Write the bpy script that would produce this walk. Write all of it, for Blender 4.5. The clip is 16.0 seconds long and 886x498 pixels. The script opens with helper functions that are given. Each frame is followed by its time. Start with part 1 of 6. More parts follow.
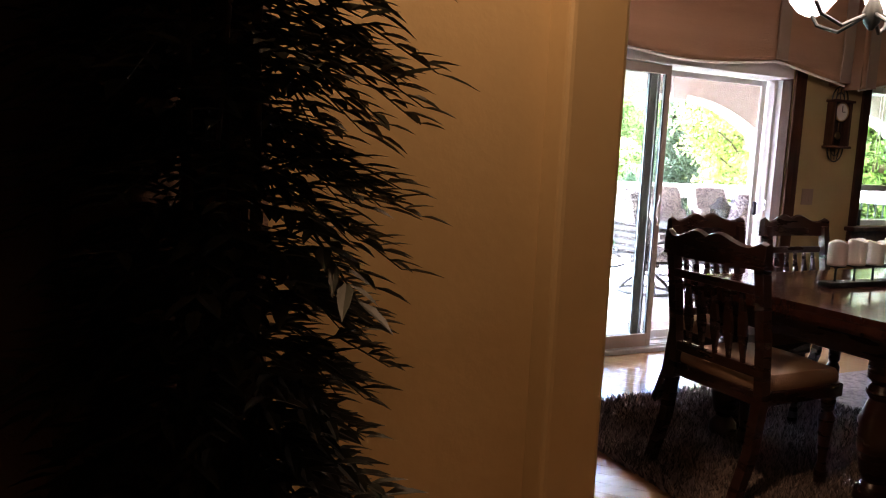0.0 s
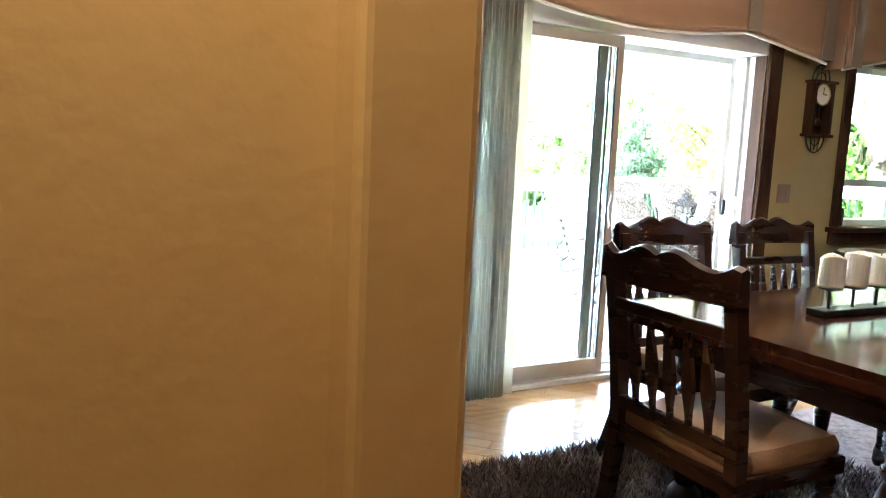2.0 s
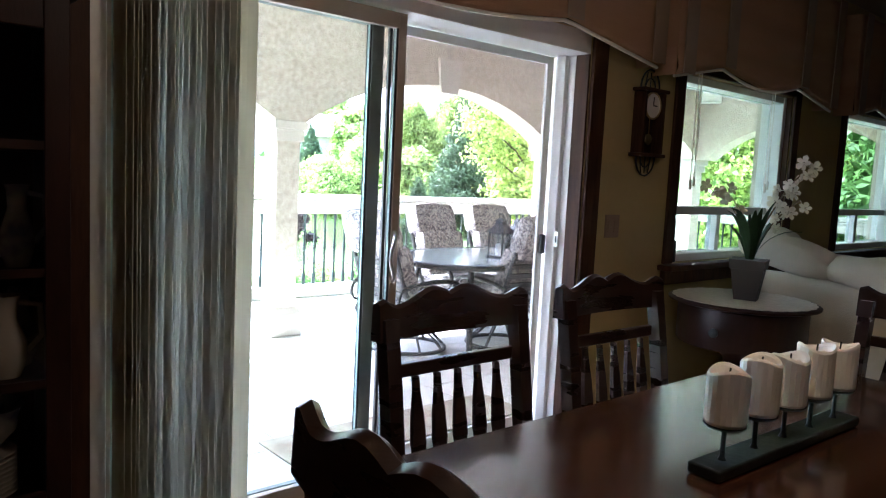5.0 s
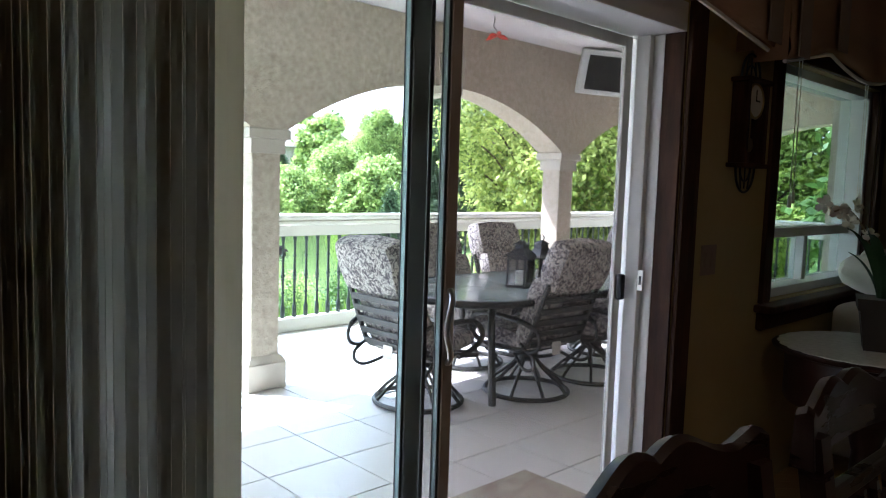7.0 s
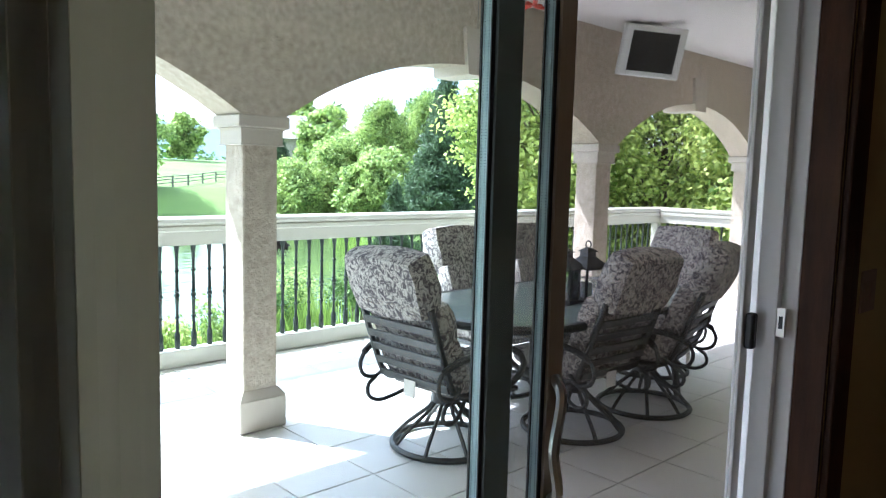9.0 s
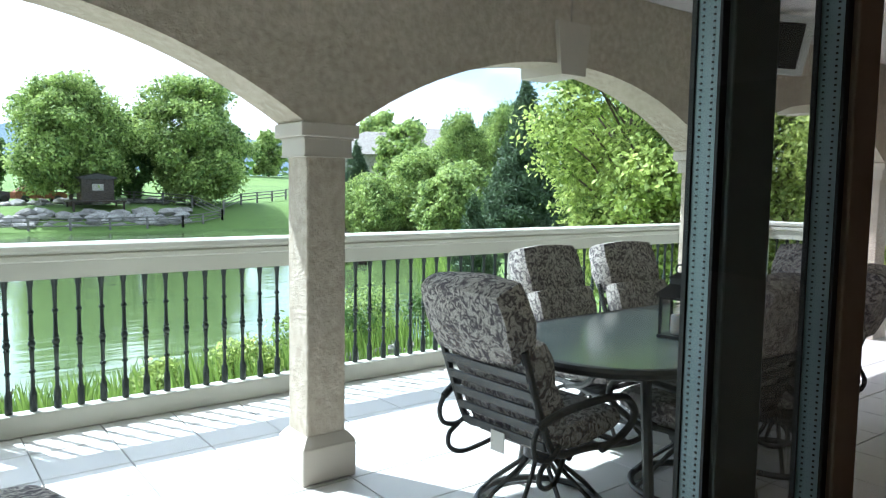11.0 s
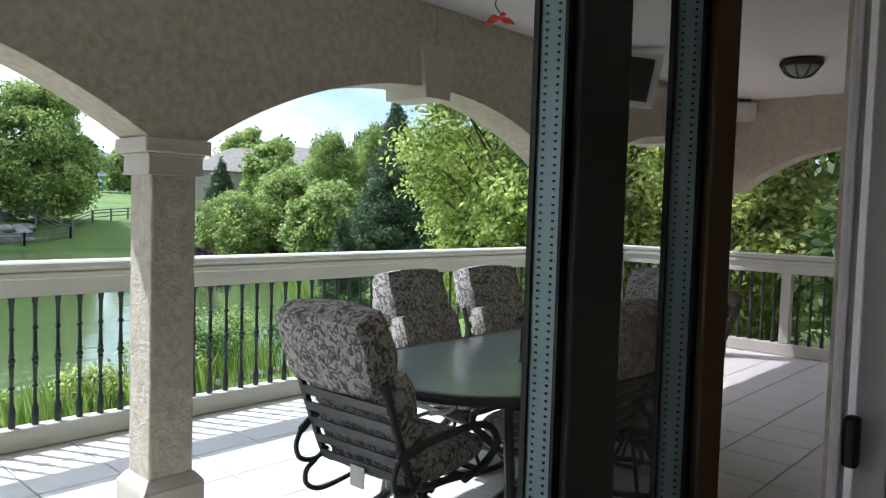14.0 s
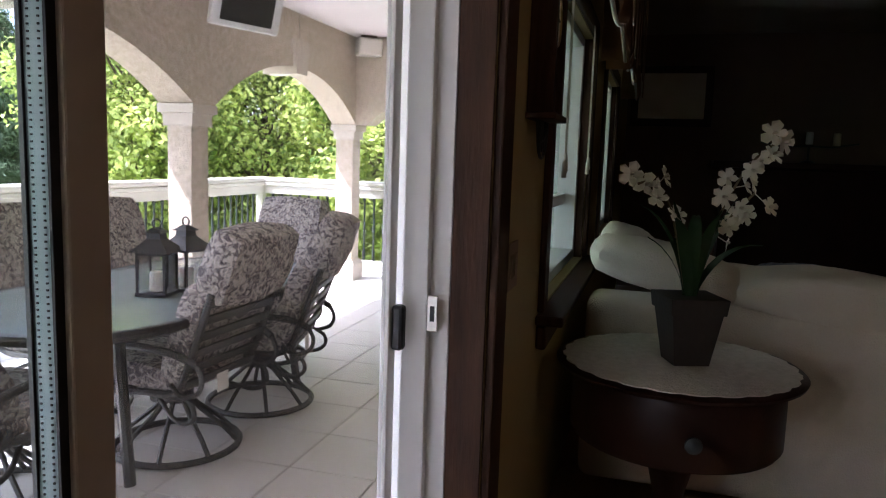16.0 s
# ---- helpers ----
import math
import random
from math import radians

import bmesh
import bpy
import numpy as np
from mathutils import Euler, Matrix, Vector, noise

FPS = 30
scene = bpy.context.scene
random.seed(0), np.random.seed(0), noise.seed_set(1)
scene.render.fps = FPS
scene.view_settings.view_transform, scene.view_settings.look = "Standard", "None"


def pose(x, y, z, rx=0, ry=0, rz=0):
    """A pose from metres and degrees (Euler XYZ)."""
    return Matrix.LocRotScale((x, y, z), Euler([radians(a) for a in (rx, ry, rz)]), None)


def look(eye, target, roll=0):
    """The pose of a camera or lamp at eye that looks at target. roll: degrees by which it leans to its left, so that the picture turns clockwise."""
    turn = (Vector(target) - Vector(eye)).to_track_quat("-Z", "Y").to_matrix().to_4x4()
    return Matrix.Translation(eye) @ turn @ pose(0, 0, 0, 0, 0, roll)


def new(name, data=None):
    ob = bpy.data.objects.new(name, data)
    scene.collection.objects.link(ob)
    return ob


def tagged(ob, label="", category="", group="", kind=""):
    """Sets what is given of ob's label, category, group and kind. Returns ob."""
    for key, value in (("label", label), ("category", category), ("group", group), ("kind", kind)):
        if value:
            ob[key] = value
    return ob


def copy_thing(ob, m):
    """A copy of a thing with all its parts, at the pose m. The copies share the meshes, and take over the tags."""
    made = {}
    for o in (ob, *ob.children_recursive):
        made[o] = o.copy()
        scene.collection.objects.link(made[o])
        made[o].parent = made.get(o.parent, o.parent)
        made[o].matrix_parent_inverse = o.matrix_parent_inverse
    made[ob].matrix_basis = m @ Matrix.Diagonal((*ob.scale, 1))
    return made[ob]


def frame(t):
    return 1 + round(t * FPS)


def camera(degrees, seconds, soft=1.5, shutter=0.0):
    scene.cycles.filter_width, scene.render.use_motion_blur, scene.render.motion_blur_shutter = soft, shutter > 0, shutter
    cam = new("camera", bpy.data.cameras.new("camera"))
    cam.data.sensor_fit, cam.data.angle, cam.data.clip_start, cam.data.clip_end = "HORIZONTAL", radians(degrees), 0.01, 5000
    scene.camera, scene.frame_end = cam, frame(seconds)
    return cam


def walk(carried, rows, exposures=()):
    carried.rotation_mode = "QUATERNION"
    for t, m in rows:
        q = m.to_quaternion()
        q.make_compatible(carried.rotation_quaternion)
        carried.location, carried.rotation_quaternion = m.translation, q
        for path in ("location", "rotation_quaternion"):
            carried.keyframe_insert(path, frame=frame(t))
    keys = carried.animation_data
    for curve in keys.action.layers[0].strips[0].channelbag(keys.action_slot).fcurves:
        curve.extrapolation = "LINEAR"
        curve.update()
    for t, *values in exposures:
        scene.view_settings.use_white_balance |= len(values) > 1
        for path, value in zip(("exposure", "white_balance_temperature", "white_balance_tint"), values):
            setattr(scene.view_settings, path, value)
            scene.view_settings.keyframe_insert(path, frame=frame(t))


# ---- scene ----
cam = camera(62.9, 16.0, soft=1.1)
PATH = [
    (0, (1.995, 2.107, 1.263), (2.839, 3.903, 1.015), 2.6),
    (0.5, (2.181, 2.218, 1.277), (2.986, 4.032, 1.026), 2.2),
    (1, (2.296, 2.335, 1.252), (3.112, 4.146, 1.016), 1.9),
    (1.5, (2.476, 2.496, 1.268), (3.313, 4.295, 1.016), 2.1),
    (2, (2.68, 2.726, 1.258), (3.591, 4.488, 0.998), 2.5),
    (2.5, (2.818, 2.865, 1.284), (3.816, 4.579, 1.031), 2.4),
    (3, (3.009, 3.056, 1.289), (4.121, 4.7, 1.036), 2.4),
    (3.5, (3.157, 3.195, 1.299), (4.356, 4.777, 1.051), 2.8),
    (4, (3.318, 3.286, 1.303), (4.563, 4.834, 1.07), 2.9),
    (4.2, (3.382, 3.33, 1.304), (4.643, 4.867, 1.078), 2.9),
    (6.5, (3.989, 4.324, 1.365), (5.336, 5.791, 1.186), 2.2),
    (7, (4.046, 4.545, 1.368), (5.415, 5.992, 1.189), 1.8),
    (7.5, (4.175, 4.747, 1.355), (5.547, 6.192, 1.178), 1.6),
    (8, (4.313, 4.914, 1.377), (5.684, 6.358, 1.188), 1.4),
    (8.2, (4.348, 4.985, 1.385), (5.724, 6.423, 1.19), 1.4),
    (10.5, (4.748, 5.598, 1.401), (6.009, 7.138, 1.207), 1.2),
    (11, (4.816, 5.686, 1.396), (6.016, 7.277, 1.227), 0.8),
    (11.5, (4.875, 5.736, 1.395), (6.019, 7.37, 1.247), 0.7),
    (12, (4.881, 5.756, 1.4), (5.995, 7.412, 1.273), 0.7),
    (12.5, (4.881, 5.776, 1.411), (6.002, 7.429, 1.3), 0.7),
    (13, (4.896, 5.784, 1.41), (6.092, 7.385, 1.314), 0.9),
    (13.5, (4.893, 5.763, 1.414), (6.218, 7.259, 1.321), 1.2),
    (14, (4.915, 5.74, 1.41), (6.381, 7.096, 1.305), 1.7),
    (14.5, (4.894, 5.706, 1.396), (6.504, 6.885, 1.254), 1.3),
    (15, (4.895, 5.667, 1.371), (6.63, 6.646, 1.194), 1.1),
    (15.5, (4.913, 5.627, 1.362), (6.746, 6.398, 1.149), 1.1),
    (16, (4.99, 5.571, 1.364), (6.898, 6.118, 1.114), 1.9),
]
EXPOSURES = [(t, e, k, n) for t, e, k, n in ((0.0, 4.8, 5500, 32), (0.5, 5.7, 5400, 18), (1.5, 5.95, 5250, 8), (2.3, 5.85, 5050, 10), (3.0, 5.3, 4950, 12), (3.5, 5.0, 4950, 16), (4.2, 4.6, 5000, 18), (6.3, 2.8, 5400, 18), (8.2, 2.4, 5400, 16), (10.3, 1.6, 5500, 14), (12.5, 0.9, 5700, 16), (14.0, 0.8, 5800, 22), (15.0, 1.45, 5800, 22), (16.0, 2.75, 5700, 24))]
walk(cam, [(t, look(eye, target, roll)) for t, eye, target, roll in PATH], EXPOSURES)

# ---- world, sun, exposure ----
SUN_DIR = Vector((0.36, -0.70, -1.04)).normalized()      # the way the sunlight travels
world = bpy.data.worlds.new("world")
scene.world = world
world.use_nodes = True
wn = world.node_tree
sky = wn.nodes.new("ShaderNodeTexSky")
sky.sky_type = "NISHITA"
sky.sun_disc = False
sky.sun_elevation = math.asin(-SUN_DIR.z)
sky.sun_rotation = math.atan2(-SUN_DIR.x, -SUN_DIR.y)
sky.dust_density = 2.0
sky_bg = wn.nodes["Background"]
sky_bg.inputs["Strength"].default_value = 0.15
# thin bright cloud over the whole sky, broken here and there
tc = wn.nodes.new("ShaderNodeTexCoord")
cl = wn.nodes.new("ShaderNodeTexNoise")
cl.inputs["Scale"].default_value = 2.2
cl.inputs["Detail"].default_value = 6
cr = wn.nodes.new("ShaderNodeValToRGB")
cr.color_ramp.elements[0].position = 0.38
cr.color_ramp.elements[1].position = 0.62
cm = wn.nodes.new("ShaderNodeMix")
cm.data_type = "RGBA"
cm.inputs[7].default_value = (9.5, 9.6, 9.8, 1)
cmap = wn.nodes.new("ShaderNodeMapping")
cmap.inputs["Scale"].default_value = (1, 1, 3.5)
wn.links.new(tc.outputs["Generated"], cmap.inputs["Vector"])
wn.links.new(cmap.outputs[0], cl.inputs["Vector"])
wn.links.new(cl.outputs[0], cr.inputs[0])
wn.links.new(cr.outputs[0], cm.inputs[0])
wn.links.new(sky.outputs[0], cm.inputs[6])
wn.links.new(cm.outputs[2], sky_bg.inputs[0])

sun = new("sun", bpy.data.lights.new("sun", "SUN"))
sun.data.energy = 4.5
sun.data.angle = radians(0.55)
sun.data.color = (1.0, 0.97, 0.92)
sun.matrix_world = look((0, 0, 0), SUN_DIR)


def lamp(name, kind, at, watts, colour, size=0.1, aim=None):
    ob = new(name, bpy.data.lights.new(name, kind))
    ob.data.energy, ob.data.color = watts, colour
    if kind == "SPOT":
        ob.data.shadow_soft_size, ob.data.spot_size, ob.data.spot_blend = size, radians(105), 0.8
    elif kind == "POINT":
        ob.data.shadow_soft_size = size
    ob.matrix_world = look(at, aim) if aim else Matrix.Translation(at)
    return ob


lamp("downlight_bulb", "SPOT", (2.62, 3.28, 2.70), 3.5, (1.0, 0.58, 0.24), 0.05, (2.62, 3.45, 0.0))

# ---- materials ----


def mat(name, c1, c2=None, scale=4.0, rough=0.6, metal=0.0, bump=0.0, bscale=60.0, spec=0.5, per="", rvar=0.0, stretch=(1, 1, 1), detail=5, fine=0.25):
    """A surface with two scales of colour variation, fine relief and uneven gloss."""
    m = bpy.data.materials.new(name)
    m.use_nodes = True
    nt = m.node_tree
    p = nt.nodes["Principled BSDF"]
    p.inputs["Roughness"].default_value = rough
    p.inputs["Metallic"].default_value = metal
    p.inputs["Specular IOR Level"].default_value = spec
    c2 = c2 or tuple(0.8 * v for v in c1)
    co = nt.nodes.new("ShaderNodeTexCoord")
    mp = nt.nodes.new("ShaderNodeMapping")
    mp.inputs["Scale"].default_value = stretch
    nt.links.new(co.outputs["Object"], mp.inputs[0])
    n1 = nt.nodes.new("ShaderNodeTexNoise")
    n1.inputs["Scale"].default_value, n1.inputs["Detail"].default_value = scale, detail
    n2 = nt.nodes.new("ShaderNodeTexNoise")
    n2.inputs["Scale"].default_value, n2.inputs["Detail"].default_value = bscale, 3
    for n in (n1, n2):
        nt.links.new(mp.outputs[0], n.inputs["Vector"])
    add = nt.nodes.new("ShaderNodeMath")
    add.operation = "MULTIPLY_ADD"
    add.inputs[1].default_value = fine
    nt.links.new(n2.outputs[0], add.inputs[0])
    nt.links.new(n1.outputs[0], add.inputs[2])
    last = add.outputs[0]
    if per:
        info = nt.nodes.new("ShaderNodeObjectInfo" if per == "object" else "ShaderNodeNewGeometry")
        ad = nt.nodes.new("ShaderNodeMath")
        ad.operation = "MULTIPLY_ADD"
        ad.inputs[1].default_value = rvar
        nt.links.new(info.outputs["Random" if per == "object" else "Random Per Island"], ad.inputs[0])
        nt.links.new(last, ad.inputs[2])
        sb = nt.nodes.new("ShaderNodeMath")
        sb.operation = "SUBTRACT"
        sb.inputs[1].default_value = rvar / 2
        nt.links.new(ad.outputs[0], sb.inputs[0])
        last = sb.outputs[0]
    r = nt.nodes.new("ShaderNodeValToRGB")
    r.color_ramp.elements[0].position, r.color_ramp.elements[1].position = 0.35, 0.85
    r.color_ramp.elements[0].color, r.color_ramp.elements[1].color = (*c1, 1), (*c2, 1)
    nt.links.new(last, r.inputs[0])
    nt.links.new(r.outputs[0], p.inputs["Base Color"])
    if bump:
        b = nt.nodes.new("ShaderNodeBump")
        b.inputs["Strength"].default_value, b.inputs["Distance"].default_value = bump, 0.01
        nt.links.new(n2.outputs[0], b.inputs["Height"])
        nt.links.new(b.outputs[0], p.inputs["Normal"])
    rr = nt.nodes.new("ShaderNodeMath")
    rr.operation = "MULTIPLY_ADD"
    rr.inputs[1].default_value, rr.inputs[2].default_value = 0.12, rough - 0.06
    nt.links.new(n1.outputs[0], rr.inputs[0])
    nt.links.new(rr.outputs[0], p.inputs["Roughness"])
    return m


def glass_mat(name, tint=(1, 1, 1), strength=1.0):
    m = bpy.data.materials.new(name)
    m.use_nodes = True
    nt = m.node_tree
    nt.nodes.remove(nt.nodes["Principled BSDF"])
    tr, gl, mx, fr = (nt.nodes.new(k) for k in ("ShaderNodeBsdfTransparent", "ShaderNodeBsdfGlossy", "ShaderNodeMixShader", "ShaderNodeLayerWeight"))
    tr.inputs[0].default_value = (*tint, 1)
    gl.inputs["Roughness"].default_value = 0.02
    fr.inputs[0].default_value = 0.5
    pw, mu = nt.nodes.new("ShaderNodeMath"), nt.nodes.new("ShaderNodeMath")
    pw.operation, pw.inputs[1].default_value = "POWER", 4.5
    mu.operation = "MULTIPLY_ADD"
    mu.inputs[1].default_value, mu.inputs[2].default_value = 0.6 * strength, 0.03 * strength
    nt.links.new(fr.outputs["Facing"], pw.inputs[0])
    nt.links.new(pw.outputs[0], mu.inputs[0])
    nt.links.new(mu.outputs[0], mx.inputs[0])
    nt.links.new(tr.outputs[0], mx.inputs[1])
    nt.links.new(gl.outputs[0], mx.inputs[2])
    nt.links.new(mx.outputs[0], nt.nodes["Material Output"].inputs[0])
    return m


def leaf_mat(name, c1, c2, glow=0.5):
    """Leaves: glossy in front, letting light through, each of its own green."""
    m = bpy.data.materials.new(name)
    m.use_nodes = True
    nt = m.node_tree
    p = nt.nodes["Principled BSDF"]
    p.inputs["Roughness"].default_value = 0.5
    p.inputs["Specular IOR Level"].default_value = 0.3
    g = nt.nodes.new("ShaderNodeNewGeometry")
    co = nt.nodes.new("ShaderNodeTexCoord")
    n = nt.nodes.new("ShaderNodeTexNoise")
    n.inputs["Scale"].default_value = 0.9
    nt.links.new(co.outputs["Object"], n.inputs["Vector"])
    ad = nt.nodes.new("ShaderNodeMath")
    ad.operation = "MULTIPLY_ADD"
    ad.inputs[1].default_value = 0.55
    nt.links.new(g.outputs["Random Per Island"], ad.inputs[0])
    nt.links.new(n.outputs[0], ad.inputs[2])
    r = nt.nodes.new("ShaderNodeValToRGB")
    r.color_ramp.elements[0].position, r.color_ramp.elements[1].position = 0.4, 1.05
    r.color_ramp.elements[0].color, r.color_ramp.elements[1].color = (*c1, 1), (*c2, 1)
    nt.links.new(ad.outputs[0], r.inputs[0])
    nt.links.new(r.outputs[0], p.inputs["Base Color"])
    tl, mx = nt.nodes.new("ShaderNodeBsdfTranslucent"), nt.nodes.new("ShaderNodeMixShader")
    mx.inputs[0].default_value = glow
    nt.links.new(r.outputs[0], tl.inputs[0])
    nt.links.new(p.outputs[0], mx.inputs[1])
    nt.links.new(tl.outputs[0], mx.inputs[2])
    nt.links.new(mx.outputs[0], nt.nodes["Material Output"].inputs[0])
    return m


def emit_mat(name, colour, strength):
    m = bpy.data.materials.new(name)
    m.use_nodes = True
    p = m.node_tree.nodes["Principled BSDF"]
    p.inputs["Base Color"].default_value = (*colour, 1)
    p.inputs["Emission Color"].default_value = (*colour, 1)
    p.inputs["Emission Strength"].default_value = strength
    return m


PAINT = mat("tan_wall_paint", (0.40, 0.30, 0.125), (0.45, 0.345, 0.155), 1.5, 0.65, bump=0.12, bscale=28)
DARKPAINT = mat("brown_wall_paint", (0.12, 0.08, 0.055), (0.15, 0.10, 0.07), 1.5, 0.7, bump=0.1, bscale=90)
CEILPAINT = mat("white_ceiling_paint", (0.52, 0.48, 0.42), (0.58, 0.54, 0.48), 2, 0.8, bump=0.2, bscale=120)
STUCCO = mat("beige_stucco", (0.39, 0.32, 0.24), (0.63, 0.55, 0.445), 26, 0.9, bump=1.0, bscale=55, detail=8, fine=0.35)
TRIMSTONE = mat("smooth_stucco_trim", (0.55, 0.49, 0.41), (0.62, 0.56, 0.48), 5, 0.85, bump=0.25, bscale=90)
PATIOCEIL = mat("pale_pink_stucco", (0.74, 0.69, 0.66), (0.80, 0.75, 0.72), 3, 0.85, bump=0.5, bscale=80)
RAILPAINT = mat("weathered_cream_paint", (0.46, 0.45, 0.38), (0.56, 0.55, 0.47), 3, 0.55, bump=0.15, bscale=40)
IRON = mat("dark_green_iron", (0.018, 0.024, 0.022), (0.05, 0.06, 0.055), 20, 0.4, 0.5, bump=0.1)
CHAIRIRON = mat("dark_bronze_aluminium", (0.035, 0.035, 0.033), (0.07, 0.07, 0.065), 15, 0.42, 0.4, bump=0.1)
TILE = mat("cream_floor_tile", (0.64, 0.61, 0.57), (0.73, 0.70, 0.66), 5, 0.38, bump=0.1, bscale=30, per="object", rvar=0.25)
GROUT = mat("grey_grout", (0.26, 0.25, 0.23), (0.34, 0.32, 0.30), 20, 0.9, bump=0.3)
WOODFLOOR = mat("honey_oak_plank", (0.42, 0.24, 0.105), (0.58, 0.37, 0.18), 3, 0.2, bump=0.06, bscale=50, per="object", rvar=0.6, stretch=(1, 9, 1))
SUBFLOOR = mat("dark_joint", (0.10, 0.05, 0.02), (0.14, 0.07, 0.03), 20, 0.7)
DARKWOOD = mat("dark_espresso_wood", (0.012, 0.006, 0.004), (0.032, 0.014, 0.009), 5, 0.28, bump=0.05, bscale=45, stretch=(1, 1, 6))
CABWOOD = mat("dark_cherry_wood", (0.016, 0.007, 0.005), (0.036, 0.014, 0.009), 4, 0.42, bump=0.05, bscale=45, spec=0.22, stretch=(6, 1, 1))
TABLEWOOD = mat("polished_mahogany", (0.036, 0.013, 0.008), (0.085, 0.032, 0.018), 3, 0.2, bump=0.03, bscale=60, stretch=(1, 8, 1))
CASING = mat("walnut_trim_wood", (0.026, 0.012, 0.007), (0.085, 0.038, 0.019), 6, 0.55, bump=0.12, bscale=30, spec=0.2, stretch=(5, 5, 0.6))
WHITEVINYL = mat("white_vinyl", (0.74, 0.74, 0.72), (0.80, 0.80, 0.78), 3, 0.35, bump=0.03)
# leaf frames of the white door: backlit shade is put into these colours
LEAFBEIGE = mat("shaded_greige_leaf", (0.40, 0.34, 0.29), (0.46, 0.40, 0.34), 4, 0.5, spec=0.25)
LEAFTEAL = mat("shaded_slate_leaf", (0.15, 0.17, 0.17), (0.20, 0.22, 0.22), 4, 0.45, spec=0.3)
GREENALU = mat("blue_green_spacer", (0.30, 0.40, 0.42), (0.40, 0.50, 0.52), 6, 0.35, 0.3, bump=0.05)
DARKALU = mat("brown_black_door_frame", (0.018, 0.016, 0.015), (0.035, 0.028, 0.025), 6, 0.4, 0.1, bump=0.05)
BLACKRUB = mat("black_plastic", (0.010, 0.010, 0.010), (0.02, 0.02, 0.02), 10, 0.4)
CHROME = mat("brushed_metal", (0.55, 0.54, 0.50), (0.66, 0.64, 0.60), 20, 0.3, 1.0)
BRASS = mat("aged_brass", (0.45, 0.33, 0.15), (0.6, 0.46, 0.24), 20, 0.35, 1.0)
BLINDMAT = leaf_mat("grey_green_blind_fabric", (0.52, 0.485, 0.41), (0.63, 0.595, 0.51), 0.5)
VALFAB = mat("tan_striped_fabric", (0.34, 0.19, 0.11), (0.46, 0.28, 0.17), 2, 0.85, bump=0.4, bscale=120, stretch=(0.15, 1, 3))
VALFAB2 = mat("taupe_fabric_band", (0.27, 0.20, 0.15), (0.33, 0.25, 0.19), 3, 0.9, bump=0.4, bscale=180)
LINING = mat("white_lining_cloth", (0.70, 0.66, 0.58), (0.78, 0.74, 0.66), 6, 0.8)
CREAMFAB = mat("cream_upholstery", (0.62, 0.55, 0.44), (0.70, 0.64, 0.53), 4, 0.85, bump=0.5, bscale=160)
SEATFAB = mat("taupe_microsuede", (0.26, 0.17, 0.11), (0.36, 0.25, 0.17), 5, 0.75, bump=0.3, bscale=140)
RUGMAT = mat("brown_shag_wool", (0.08, 0.064, 0.058), (0.34, 0.28, 0.26), 30, 0.95, per="island", rvar=0.9)
for m_, cw, cr_ in ((TABLEWOOD, 0.9, 0.12), (WOODFLOOR, 0.6, 0.14)):
    m_.node_tree.nodes["Principled BSDF"].inputs["Coat Weight"].default_value = cw
    m_.node_tree.nodes["Principled BSDF"].inputs["Coat Roughness"].default_value = cr_
CANDLE = mat("ivory_wax", (0.84, 0.81, 0.74), (0.90, 0.87, 0.80), 6, 0.45)
CANDLE.node_tree.nodes["Principled BSDF"].inputs["Subsurface Weight"].default_value = 0.35
CANDLE.node_tree.nodes["Principled BSDF"].inputs["Subsurface Radius"].default_value = (0.05, 0.04, 0.03)
POTMAT = mat("dark_grey_ceramic", (0.030, 0.022, 0.018), (0.05, 0.038, 0.03), 8, 0.5, bump=0.1)
PETAL = leaf_mat("cream_orchid_petal", (0.58, 0.50, 0.38), (0.76, 0.70, 0.58), 0.35)
ORCHLEAF = leaf_mat("orchid_leaf", (0.012, 0.030, 0.012), (0.035, 0.07, 0.025), 0.2)
STEMMAT = mat("brown_green_stem", (0.14, 0.10, 0.05), (0.22, 0.17, 0.09), 30, 0.6)
PLANTLEAF = leaf_mat("dark_ficus_leaf", (0.028, 0.034, 0.026), (0.09, 0.10, 0.075), 0.2)
BARK = mat("grey_brown_bark", (0.07, 0.05, 0.035), (0.16, 0.12, 0.09), 8, 0.9, bump=0.8, bscale=30, stretch=(2, 2, 0.4))
DOILY = mat("white_lace_cotton", (0.60, 0.56, 0.49), (0.76, 0.72, 0.65), 40, 0.9, bump=0.8, bscale=110)
CURTAIN = mat("dark_brown_drape", (0.085, 0.058, 0.045), (0.125, 0.088, 0.068), 4, 0.85, bump=0.3, bscale=150)
CHINA = mat("white_glazed_china", (0.66, 0.62, 0.55), (0.74, 0.70, 0.62), 5, 0.2)
BLUECHINA = mat("patterned_blue_china", (0.10, 0.11, 0.19), (0.66, 0.62, 0.55), 14, 0.2, detail=2, fine=0.05)
GLASS = glass_mat("clear_glass", (0.955, 0.985, 0.975), 0.8)
CABGLASS = glass_mat("cabinet_glass", (0.86, 0.85, 0.83), 0.4)
WINGLASS = glass_mat("tinted_window_glass", (0.64, 0.72, 0.68), 0.8)
LANTGLASS = glass_mat("lantern_glass", (0.95, 0.95, 0.95), 1.0)
TABGLASS = mat("frosted_table_glass", (0.20, 0.25, 0.24), (0.27, 0.32, 0.30), 3, 0.14, bump=0.12, bscale=25)
ROOFMAT = mat("grey_shingle_roof", (0.20, 0.17, 0.15), (0.30, 0.27, 0.24), 3, 0.9, bump=0.4, bscale=4)
SIDING = mat("grey_siding", (0.28, 0.25, 0.22), (0.38, 0.34, 0.30), 2, 0.8)
